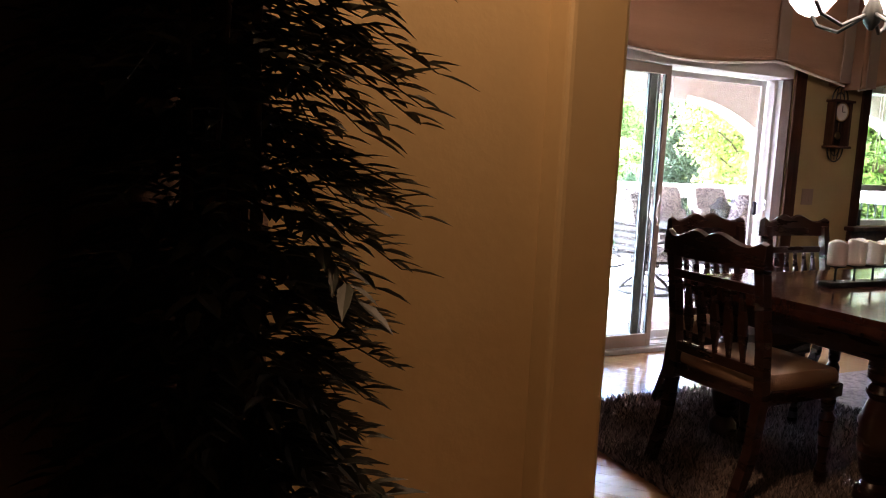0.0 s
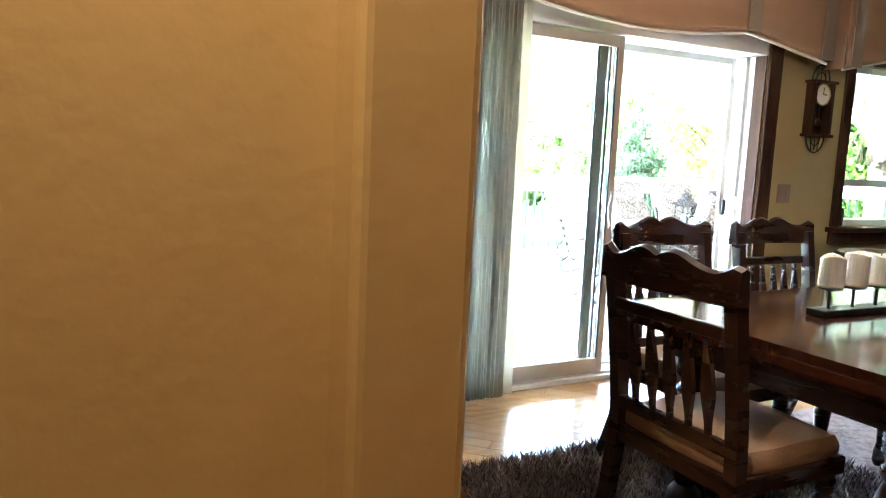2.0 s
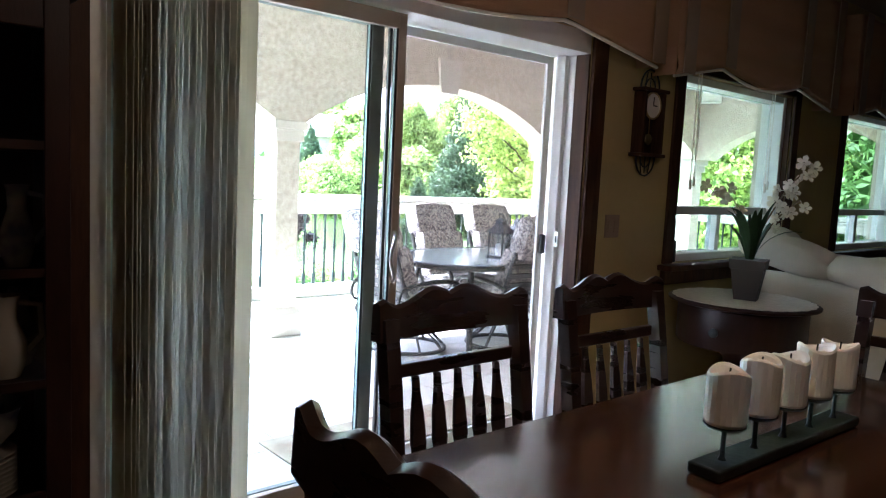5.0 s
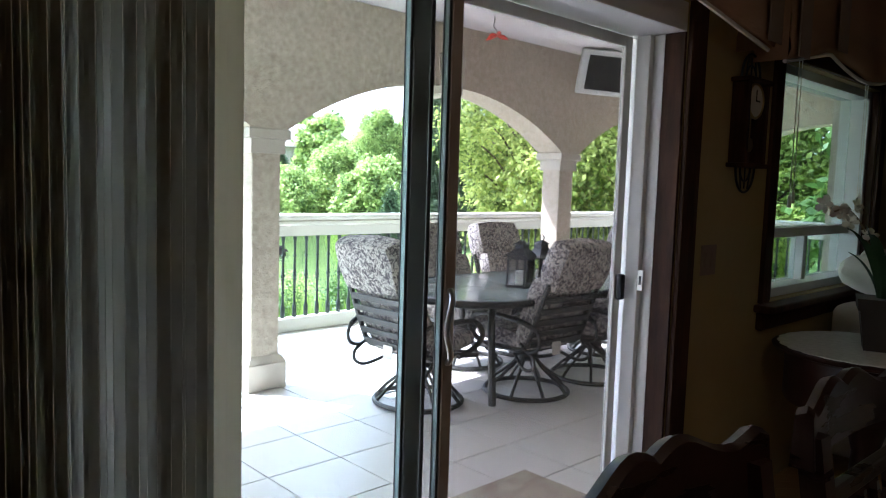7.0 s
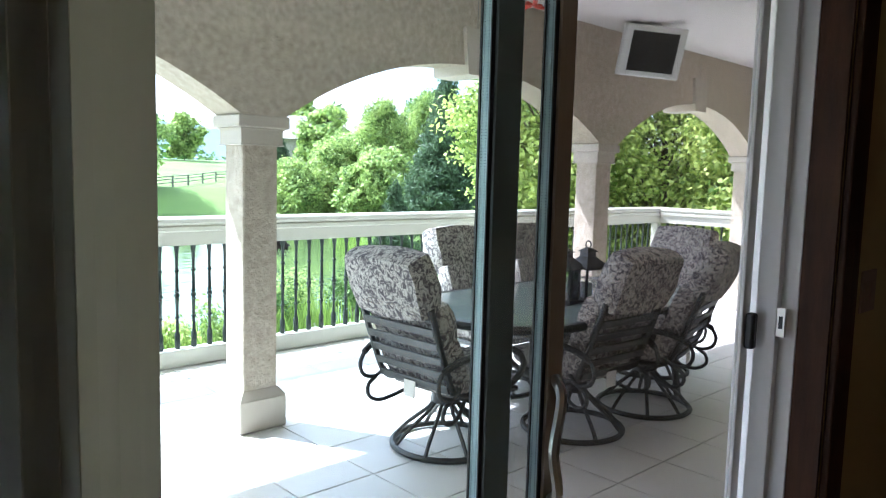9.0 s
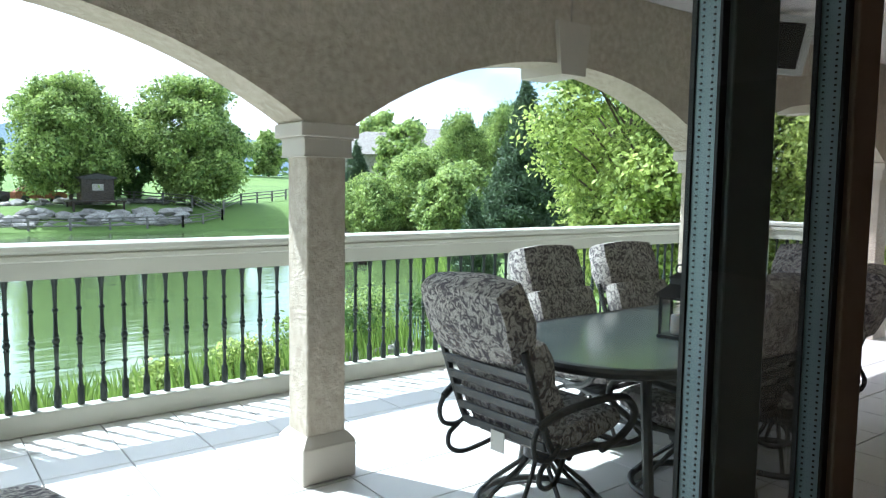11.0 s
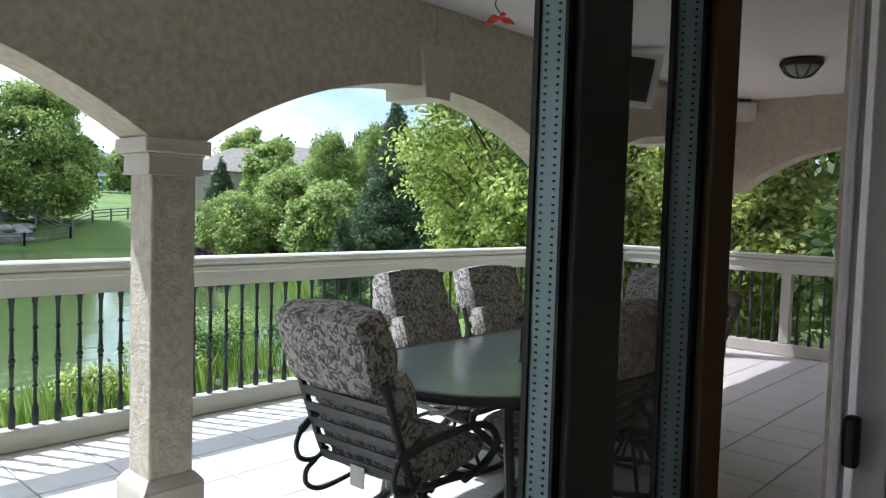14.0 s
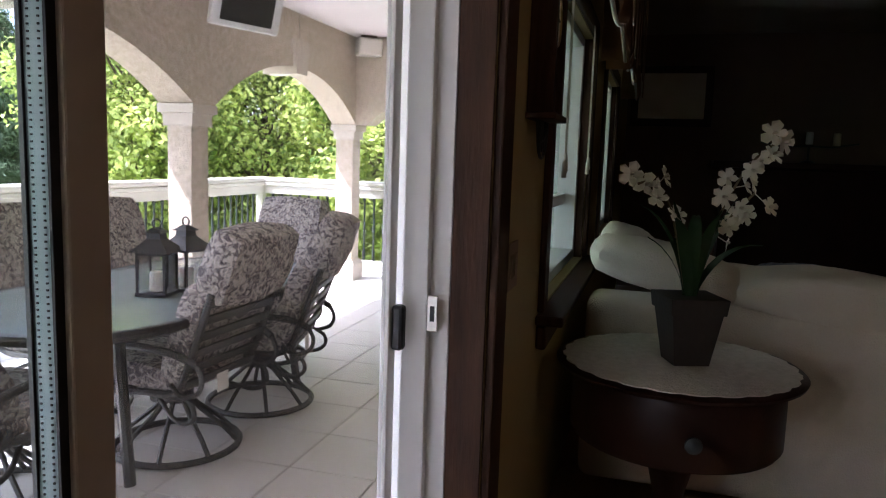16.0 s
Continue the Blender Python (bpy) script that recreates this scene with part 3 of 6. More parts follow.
def arch_wall(name, a, b, lo, hi, axis, label):
    """A stretch of arcade wall over one segmental arch, from column centre a to b."""
    h = 0.13
    xa, xb = a + h, b - h
    half, rise = (xb - xa) / 2, CROWN - SPRING
    R = (half * half + rise * rise) / (2 * rise)
    mid, zc = (xa + xb) / 2, CROWN - R
    th = math.asin(half / R)
    arc = [(mid + R * math.sin(-th + 2 * th * k / 28), zc + R * math.cos(-th + 2 * th * k / 28)) for k in range(29)]
    poly = [(a, SPRING), *arc, (b, SPRING), (b, PCEIL - 0.002), (a, PCEIL - 0.002)]
    return solid(name, prism(poly, lo, hi, axis), STUCCO, label, "wall")


for i in range(len(COLS) - 1):
    arch_wall(f"arcade_wall_{i + 1}", COLS[i], COLS[i + 1], YA0, YA1, "y", "beige stucco arcade wall over an arch")
    mid = (COLS[i] + COLS[i + 1]) / 2
    bm = prism([(mid - 0.10, 2.06), (mid + 0.10, 2.06), (mid + 0.135, 2.36), (mid - 0.135, 2.36)], YA0 - 0.03, YA1 + 0.03, "y")
    tagged(part("control_joint", B(mid - 0.003, YA0 - 0.003, 2.361, mid + 0.003, YA0 - 0.0005, PCEIL - 0.003), GROUT), "thin dark joint line in the stucco", "joint", "stucco joints", "structure")
    tagged(part("keystone", bm, TRIMSTONE), "smooth stucco keystone on the arch", "keystone", "arcade keystones", "structure")
arch_wall("arcade_wall_end", 6.15, YC - 0.14, 12.32, 12.60, "x", "beige stucco arcade wall over an arch")
solid("arcade_pier", B(12.32, 6.152, PF, 12.60, 6.30, SPRING), STUCCO, "beige stucco half pier", "wall")
solid("arcade_corner", B(12.461, YA0, SPRING + 0.001, 12.60, YA1, PCEIL - 0.003), STUCCO, "beige stucco arcade corner", "wall")


def column():
    c = thing("column", "square beige stucco column with moulded cap and base", "column", group="arcade columns", kind="structure")
    part("shaft", B(-0.102, -0.102, 0.20, 0.102, 0.102, 1.56, bevel=0.010), STUCCO, c, "rough stucco shaft")
    bm = bmesh.new()
    box(bm, -0.142, -0.142, 0, 0.142, 0.142, 0.18, 0.010)
    lo = [(-0.140, -0.140), (0.140, -0.140), (0.140, 0.140), (-0.140, 0.140)]
    v0 = [bm.verts.new((x, y, 0.181)) for x, y in lo]
    v1 = [bm.verts.new((x * 0.76, y * 0.76, 0.225)) for x, y in lo]
    for k in range(4):
        bm.faces.new((v0[k], v0[(k + 1) % 4], v1[(k + 1) % 4], v1[k]))
    bm.faces.new(v0[::-1]), bm.faces.new(v1)
    part("plinth", bm, TRIMSTONE, c)
    bm = bmesh.new()
    box(bm, -0.123, -0.123, 1.552, 0.123, 0.123, 1.638, 0.005)
    box(bm, -0.128, -0.128, 1.548, 0.128, 0.128, 1.556, 0.002)
    box(bm, -0.130, -0.130, 1.630, 0.130, 0.130, 1.639, 0.002)
    box(bm, -0.150, -0.150, 1.640, 0.150, 0.150, SPRING - PF, 0.007)
    part("capital", bm, TRIMSTONE, c)
    return c


col = column()
col.matrix_basis = pose(COLS[0], YC, PF)
for x in COLS[1:]:
    copy_thing(col, pose(x, YC, PF))

# railing
rail = thing("railing", "cream painted terrace railing with dark iron balusters", "railing")
bm = bmesh.new()
prof = [(-0.075, 0.86), (0.075, 0.86), (0.075, 0.955), (0.095, 0.965), (0.095, 0.99), (0.08, 1.0), (0.10, 1.02), (0.10, 1.045), (0.085, 1.055), (-0.085, 1.055), (-0.10, 1.045), (-0.10, 1.02), (-0.08, 1.0), (-0.095, 0.99), (-0.095, 0.965), (-0.075, 0.955)]
prism([(RY + u, z) for u, z in prof], -6, RX + 0.1, "x", bm)
part("top_rail", bm, RAILPAINT, rail)
part("top_rail", prism([(RX + u, z) for u, z in prof], 6.16, RY - 0.1, "y"), RAILPAINT, rail)
part("bottom_rail", B(-6, RY - 0.05, PF + 0.002, RX + 0.05, RY + 0.05, 0.11, bevel=0.012), RAILPAINT, rail)
part("bottom_rail", B(RX - 0.05, 6.16, PF + 0.002, RX + 0.05, RY - 0.052, 0.11, bevel=0.012), RAILPAINT, rail)
for x in (-2.4, 1.6, 5.05, 9.0, RX):
    part("post", B(x - 0.05, RY - 0.045, 0.111, x + 0.05, RY + 0.045, 0.859, bevel=0.006), RAILPAINT, rail)
part("post", B(RX - 0.045, 8.2, 0.111, RX + 0.045, 8.3, 0.859, bevel=0.006), RAILPAINT, rail)
bprof = [(0.020, 0), (0.023, 0.004), (0.023, 0.105), (0.017, 0.115), (0.013, 0.13), (0.012, 0.215), (0.020, 0.222), (0.020, 0.232), (0.012, 0.24), (0.015, 0.345), (0.022, 0.354), (0.014, 0.366), (0.024, 0.380), (0.024, 0.390), (0.014, 0.404), (0.022, 0.416), (0.015, 0.426),
         (0.012, 0.55), (0.021, 0.558), (0.021, 0.568), (0.012, 0.577), (0.015, 0.70), (0.021, 0.715), (0.021, 0.749)]
bal = part("baluster", lathe([(0.86 * r, z) for r, z in bprof], 10), IRON, rail, "", True)
bal.location = (5.17, RY, 0.1105)
spots = [(x, RY) for x in np.arange(-2.3, 12.95, 0.122) if min(abs(x - q) for q in (5.05, 9.0, 1.6, -2.4)) > 0.07] + [(RX, y) for y in np.arange(6.3, 10.15, 0.122) if abs(y - 8.25) > 0.07]
for x, y in spots:
    if abs(x - 5.17) < 0.01 and y == RY:
        continue
    o = bal.copy()
    scene.collection.objects.link(o)
    o.location = (x, y, 0.1105)

# ---- ground, water and distance ----
WZ = -2.7


def ground_z(x, y):
    """Height of the land: a low bank at the house, the pond bowl, rising lawns beyond."""
    near = 19.0 + 0.30 * (x - 6) if x > -20 else 11.0
    side = 18.0 + 0.62 * (y - 22)               # the pond's east shore
    d = min(y - near, side - x, 70 - y)         # how far inside the pond
    if d > 0:
        return WZ - min(1.2, 0.25 * d)
    out = -d
    z = WZ + 0.12 * min(out, 4) + 0.012 * min(out, 60)
    if y > 70:
        z += 0.045 * min(y - 70, 60) * min(1, max(0, (x - 5) / 30)) + 0.01 * (y - 70)
        f = min(1, max(0, (y - 71) / 3))
        z += 1.25 * f * f * (3 - 2 * f)
    return z + 0.12 * noise.noise(Vector((x * 0.15, y * 0.15, 0)))


n = 150
us = np.linspace(-1, 1, n)
xs = 18 + 1800 * np.sign(us) * (0.03 * np.abs(us) + 0.97 * np.abs(us) ** 3.4)
ys = 38 + 1800 * np.sign(us) * (0.03 * np.abs(us) + 0.97 * np.abs(us) ** 3.4)
gv = [(x, y, ground_z(x, y) if abs(x) < 260 and abs(y) < 260 else ground_z(max(-260, min(260, x)), max(-260, min(260, y)))) for y in ys for x in xs]
gf = [(j * n + i, j * n + i + 1, (j + 1) * n + i + 1, (j + 1) * n + i) for j in range(n - 1) for i in range(n - 1)]
gme = bpy.data.meshes.new("ground")
gme.from_pydata(gv, [], gf)
gme.materials.append(LAWN)
gme.polygons.foreach_set("use_smooth", [True] * len(gme.polygons))
tagged(new("ground", gme), "green lawn and earth banks around the pond", "ground", kind="structure")
solid("water", B(-120, 8, WZ - 0.02, 60, 80, WZ), WATER, "calm green pond water", "water")
# the storey under the terrace
solid("terrace_wall_below", B(-6, 9.9, -3.2, RX, 10.15, -0.252), STUCCO, "beige stucco wall under the terrace", "wall")


def tree(kind, x, y, h, r, leaf, count, size, seed, label, trunk_h=0.3, lobes=16, thin=0.5):
    rng = random.Random(seed)
    z = ground_z(x, y)
    t = thing("tree", label, "tree", pose(x, y, z))
    bm = bmesh.new()
    lean = (rng.uniform(-0.3, 0.3), rng.uniform(-0.3, 0.3))
    tube(bm, [(0, 0, -0.3), (lean[0] * 0.3, lean[1] * 0.3, h * 0.3), (lean[0], lean[1], h * 0.62), (lean[0], lean[1], h * 0.85)], [0.035 * h * thin, 0.026 * h * thin, 0.015 * h * thin, 0.003 * h], 8)
    cs, rs = [], []
    for k in range(lobes):
        f = (k + 0.5) / lobes
        a = k * 2.4 + rng.uniform(-0.4, 0.4)
        if kind == "cone":
            rad = r * (1 - f) ** 0.8 * 0.75
            zz = h * (trunk_h + (1 - trunk_h) * f)
            lr = (r * (1 - f) * 0.5 + 0.12 * r, r * (1 - f) * 0.5 + 0.12 * r, h * 0.09)
        else:
            prof = math.sin(math.pi * (0.12 + 0.80 * f)) ** 0.7
            rad = r * 0.80 * prof * rng.uniform(0.35, 1.15)
            zz = h * (trunk_h + (0.93 - trunk_h) * f)
            q = r * rng.uniform(0.20, 0.40)
            lr = (q, q, q * 0.8)
            if kind == "plume":
                lr = (q * 0.62, q * 0.62, q * 1.35)
            elif kind == "open":
                q = r * rng.uniform(0.13, 0.30)
                rad = r * 0.92 * prof * rng.uniform(0.25, 1.12)
                zz = h * (trunk_h + (0.95 - trunk_h) * min(1, max(0, f + rng.uniform(-0.06, 0.06))))
                lr = (q * 1.15, q * 1.15, q * 0.8)
        c = (lean[0] + rad * math.cos(a), lean[1] + rad * math.sin(a), zz)
        cs.append(c), rs.append(lr)
        base = Vector((lean[0] * 0.7, lean[1] * 0.7, max(h * 0.12, zz - 0.25 * h * rng.uniform(0.5, 1))))
        tube(bm, [base, base.lerp(Vector(c), 0.55) + Vector((0, 0, 0.03 * h)), c], [0.009 * h * thin, 0.006 * h * thin, 0.002 * h], 5, False)
    part("trunk", bm, BARK, t, "", True)
    blade = {"cone": (0.22, 0.5), "plume": (0.40, -0.5)}.get(kind, (0.55, 0.0))
    leaves("crown", cs, rs, count, size, leaf, t, seed, aspect=blade[0], droop=blade[1])
    return t


GREEN_L = "broad tree with fresh green leaves by the pond"
# maples close to the terrace
for i, (x, y, h, r) in enumerate([(19.3, 17.2, 8.5, 2.5), (21.8, 15.2, 8.4, 2.6), (21.0, 11.5, 7.6, 2.4), (24.5, 18.0, 9.0, 2.8), (24.0, 13.0, 8.2, 2.6)]):
    tree("round", x, y, h, r, LEAF_MAPLE if i < 3 else LEAF_MID, 42000 if i < 3 else 12000, 0.075, 11 + i, "maple tree with bright yellow-green leaves beside the terrace", 0.14, 70)
for i, (x, y, h, r) in enumerate([(18.0, 7.6, 7.4, 2.2), (19.0, 4.5, 7.5, 2.3), (22.0, 8.0, 8.5, 2.6), (20.5, 2.0, 8, 2.4)]):
    tree("round", x, y, h, r, LEAF_DARK, 9000, 0.12, 31 + i, "shaded dark green tree beyond the terrace end", 0.1, 26)
# pine, spruce and shrubs on the east bank
tree("cone", 33.2, 35.6, 9.3, 2.1, LEAF_PINE, 22000, 0.17, 51, "grey-green pine on the bank", 0.12, 26)
tree("cone", 30.4, 34.0, 6.3, 2.0, LEAF_PINE, 20000, 0.17, 52, "grey-green pine on the bank", 0.1, 26)
tree("cone", 21.9, 27.0, 3.6, 1.0, LEAF_PINE, 9000, 0.11, 54, "young grey-green pine at the water", 0.05, 20)
tree("cone", 38.2, 63.0, 8.7, 2.3, LEAF_PINE, 12000, 0.28, 53, "blue spruce by the far bank", 0.06, 26)
EAST = [("round", 37.4, 60, 6.0, 2.9), ("round", 41.0, 58, 7.2, 3.2), ("round", 36.4, 57, 5.6, 2.3), ("plume", 41.7, 52, 9.6, 2.5), ("plume", 44.2, 50, 10.0, 2.8), ("open", 45.0, 56, 8.4, 2.8), ("round", 33.2, 42, 4.6, 2.2), ("round", 36.0, 45, 5.2, 2.4),
        ("open", 50, 66, 8.6, 3.2), ("open", 56, 70, 11.0, 3.6), ("plume", 52, 56, 11.0, 3.4), ("open", 60, 62, 11.5, 4.0), ("open", 48, 44, 10.0, 3.6), ("open", 42, 37, 9.0, 3.2), ("open", 37, 33, 7.5, 2.8)]
for i, (kind, x, y, h, r) in enumerate(EAST):
    tree(kind, x, y, h, r, LEAF_MID, 26000 if i < 8 else 14000, 0.135, 61 + i, GREEN_L, 0.03, 110)
for i, (x, y, h, r) in enumerate([(23.6, 40.0, 3.0, 1.4)]):
    tree("round", x, y, h, r, LEAF_RED, 5000, 0.14, 81 + i, "purple-brown shrub on the bank", 0.05, 12)
# the two great cottonwoods across the pond, and others behind
tree("open", 17.2, 77, 11.3, 5.0, LEAF_MID, 52000, 0.17, 91, "tall cottonwood tree across the pond", 0.17, 150)
tree("open", 28.1, 77, 12.3, 5.5, LEAF_MID, 56000, 0.17, 92, "tall cottonwood tree across the pond", 0.10, 150)
tree("plume", 22.8, 80, 8.2, 2.4, LEAF_DARK, 8000, 0.26, 93, "dark narrow tree between the cottonwoods", 0.1, 30)
for i, (x, y, h, r) in enumerate([(21.5, 92, 9, 4), (12.0, 98, 6.5, 2.8), (5.0, 95, 5.5, 2.2), (-2, 120, 8, 3.5), (45, 125, 6.5, 3.2), (52, 130, 8.5, 3.2), (58, 128, 8, 3.4), (39, 128, 6, 3), (62, 97, 11.8, 4.6), (72, 104, 11, 4.5), (57, 84, 10, 4), (80, 90, 14, 5), (90, 80, 14, 6), (10, 118, 10, 4)]):
    tree("round", x, y, h, r, LEAF_DARK if i % 2 else LEAF_MID, 5000, 0.36, 101 + i, "distant leafy tree beyond the pond", 0.12, 30)
# woods that close the horizon
wc, wr = [], []
rw = random.Random(5)
for k in range(420):
    a = k / 420 * 2 * math.pi
    d = rw.uniform(190, 280)
    wc.append((18 + d * math.sin(a), 30 + d * math.cos(a), ground_z(0, 100) + rw.uniform(1, 5)))
    q = rw.uniform(4, 7)
    wr.append((q, q, q * 0.8))
tagged(leaves("far_woods", wc, wr, 30000, 1.3, LEAF_DARK, None, 7), "far belt of dark green trees", "woods", kind="stuff")


def hills():
    bm = bmesh.new()
    pts = [(-900 + 60 * k, 2400, 60 + 70 * noise.noise(Vector((k * 0.23, 3, 0))) + 35 * noise.noise(Vector((k * 0.8, 7, 0)))) for k in range(52)]
    lo = [bm.verts.new((x, y, -20)) for x, y, z in pts]
    hi = [bm.verts.new((x, y, z + 90)) for x, y, z in pts]
    back = [bm.verts.new((x, y + 500, z * 0.5)) for x, y, z in pts]
    for i in range(len(pts) - 1):
        bm.faces.new((lo[i], lo[i + 1], hi[i + 1], hi[i]))
        bm.faces.new((hi[i], hi[i + 1], back[i + 1], back[i]))
    return bm


# distance haze is put into the pale blue of the hill colour
HILLM = mat("haze_coloured_hill", (0.30, 0.38, 0.46), (0.36, 0.44, 0.52), 0.01, 1.0)
solid("far_hills", hills(), HILLM, "hills on the horizon coloured in haze blue", "backdrop", smooth=True)

# near bank: reeds and low shrubs
rng = np.random.default_rng(3)
vs, fs = [], []
for k in range(9000):
    x = rng.uniform(-8, 15)
    y = 19.0 + 0.30 * (x - 6) + rng.normal(-0.7, 0.8)
    if k > 6500:
        y = rng.uniform(22, 46)
        x = 18.0 + 0.62 * (y - 22) + rng.normal(0.3, 0.5)
    z = ground_z(x, y) - 0.05
    h = rng.uniform(0.35, 1.0)
    a = rng.uniform(0, 6.28)
    lx, ly = rng.normal(0, 0.14, 2) * h
    w = 0.018
    i0 = len(vs)
    vs += [(x - w * math.cos(a), y - w * math.sin(a), z), (x + w * math.cos(a), y + w * math.sin(a), z), (x + lx * 0.4 + w * 0.7, y + ly * 0.4, z + h * 0.6), (x + lx, y + ly, z + h)]
    fs += [(i0, i0 + 1, i0 + 2), (i0, i0 + 2, i0 + 3)]
rme = bpy.data.meshes.new("reeds")
rme.from_pydata(vs, [], fs)
rme.materials.append(GRASSMAT)
tagged(new("reeds", rme), "green reeds along the pond shore", "reeds", kind="stuff")
rr2 = random.Random(9)
for i, (x, y, h, r, m) in enumerate([(10.2, 19.6, 1.0, 0.8, LEAF_MAPLE), (11.8, 20.0, 1.2, 0.9, LEAF_MID), (13.2, 21.2, 1.3, 1.0, LEAF_DARK), (4.9, 13.4, 2.6, 0.8, LEAF_RED), (14.8, 22.5, 1.5, 1.1, LEAF_MID), (8.4, 18.8, 0.8, 0.6, LEAF_MAPLE), (15.5, 20.0, 1.6, 1.2, LEAF_DARK), (16.0, 24.5, 1.8, 1.3, LEAF_MID)]):
    z = ground_z(x, y)
    s = thing("shrub", "low leafy shrub on the pond bank", "shrub", pose(x, y, z))
    lobes = [(rr2.uniform(-r, r) * 0.6, rr2.uniform(-r, r) * 0.6, h * rr2.uniform(0.3, 0.8)) for _ in range(9)]
    bm = bmesh.new()
    for c in lobes:
        tube(bm, [(0, 0, -0.1), c], [0.02, 0.006], 5, False)
    part("stems", bm, BARK, s)
    leaves("crown", lobes, [r * 0.42] * 9, 2600 if m is not LEAF_RED else 420, 0.05, m, s, 300 + i)


def boulders(name, spots, lo, hi, seed, label):
    rg = random.Random(seed)
    bm = bmesh.new()
    for x, y in spots:
        r = rg.uniform(lo, hi)
        q = bmesh.ops.create_icosphere(bm, subdivisions=2, radius=r)
        off = Vector((x, y, ground_z(x, y) + r * 0.25))
        for v in q["verts"]:
            c = v.co
            k = 1 + 0.35 * noise.noise(c * (1.6 / r) + off)
            v.co = Vector((c.x * k * 1.25, c.y * k, c.z * k * 0.65)) + off
    ob = part(name, bm, ROCK)
    return tagged(ob, label, "rocks", kind="stuff")


rg = random.Random(4)
boulders("boulders", [(rg.uniform(-8, 26), rg.uniform(71.6, 73.2) if k % 3 else rg.uniform(78, 80)) for k in range(300)], 0.25, 0.62, 5, "grey boulders on the far pond bank")
boulders("shore_stones", [(x, 19.0 + 0.3 * (x - 6) - 1.2 + rg.uniform(-0.5, 0.4)) for x in np.arange(6, 15, 0.16)], 0.08, 0.22, 6, "pale stones along the near bank")


def fence(x0, y0, x1, y1, name="fence"):
    f = thing(name, "grey weathered post and rail fence", "fence")
    L = math.hypot(x1 - x0, y1 - y0)
    n = max(2, int(L / 3))
    for k in range(n + 1):
        x, y = x0 + (x1 - x0) * k / n, y0 + (y1 - y0) * k / n
        z = ground_z(x, y)
        part("post", B(x - 0.08, y - 0.08, z - 0.2, x + 0.08, y + 0.08, z + 1.15, bevel=0.01, seg=1), FENCEWOOD, f)
    for h in (0.45, 0.8, 1.08):
        part("rail", T([(x0 + (x1 - x0) * k / n, y0 + (y1 - y0) * k / n, ground_z(x0 + (x1 - x0) * k / n, y0 + (y1 - y0) * k / n) + h) for k in range(n + 1)], 0.05, 6), FENCEWOOD, f)


fence(-8, 70.8, 25, 70.8)
fence(25, 70.8, 29, 72.0)
fence(29, 72.0, 17, 86.0)
fence(29.5, 73.0, 50, 90.0)

# playhouse, parked cars, houses across the water
ph = thing("playhouse", "small dark wooden playhouse on a raised deck", "playhouse", pose(18.7, 74.6, ground_z(18.7, 74.6)))
part("deck", B(-2.2, -1.6, 0.5, 2.2, 1.6, 0.65, bevel=0.02), DARKWOOD, ph)
for dx, dy in ((-2, -1.4), (2, -1.4), (2, 1.4), (-2, 1.4)):
    part("post", B(dx - 0.08, dy - 0.08, -0.3, dx + 0.08, dy + 0.08, 0.5), DARKWOOD, ph)
bm = B(-1.3, -1.1, 0.651, 1.3, 1.1, 2.5)
part("wall", bm, DARKWOOD, ph)
part("window", B(-0.45, -1.13, 1.5, 0.45, -1.101, 2.05, bevel=0.01), SIDING, ph)
part("roof", prism([(-1.5, 2.501), (1.5, 2.501), (1.5, 2.65), (0, 3.0), (-1.5, 2.65)], -1.3, 1.3, "y"), DARKALU, ph)


def car(x, y, rz, colour, label):
    c = thing("car", label, "car", pose(x, y, ground_z(x, y) + 0.0, 0, 0, rz))
    m = mat("car_paint", colour, tuple(1.1 * v for v in colour), 2, 0.25)
    side = [(-2.2, 0.35), (2.2, 0.35), (2.25, 0.75), (1.9, 0.95), (1.1, 1.05), (0.5, 1.55), (-1.2, 1.6), (-1.9, 1.1), (-2.25, 0.95)]
    part("body", prism(side, -0.85, 0.85, "y"), m, c)
    part("window", prism([(0.95, 1.08), (0.45, 1.5), (-1.1, 1.54), (-1.6, 1.12)], -0.856, 0.856, "y"), BLACKRUB, c, "dark car windows")
    for wx in (-1.4, 1.4):
        for wy in (-0.8, 0.8):
            bm = lathe([(0.2, -0.1), (0.33, -0.1), (0.35, -0.06), (0.35, 0.06), (0.33, 0.1), (0.2, 0.1)], 18)
            bmesh.ops.transform(bm, matrix=pose(wx, wy, 0.35, 90), verts=bm.verts)
            part("wheel", bm, BLACKRUB, c)


car(15.6, 83.5, 8, (0.23, 0.09, 0.05), "orange-red parked car across the pond")
car(11.4, 85, 10, (0.06, 0.06, 0.07), "dark grey parked car across the pond")


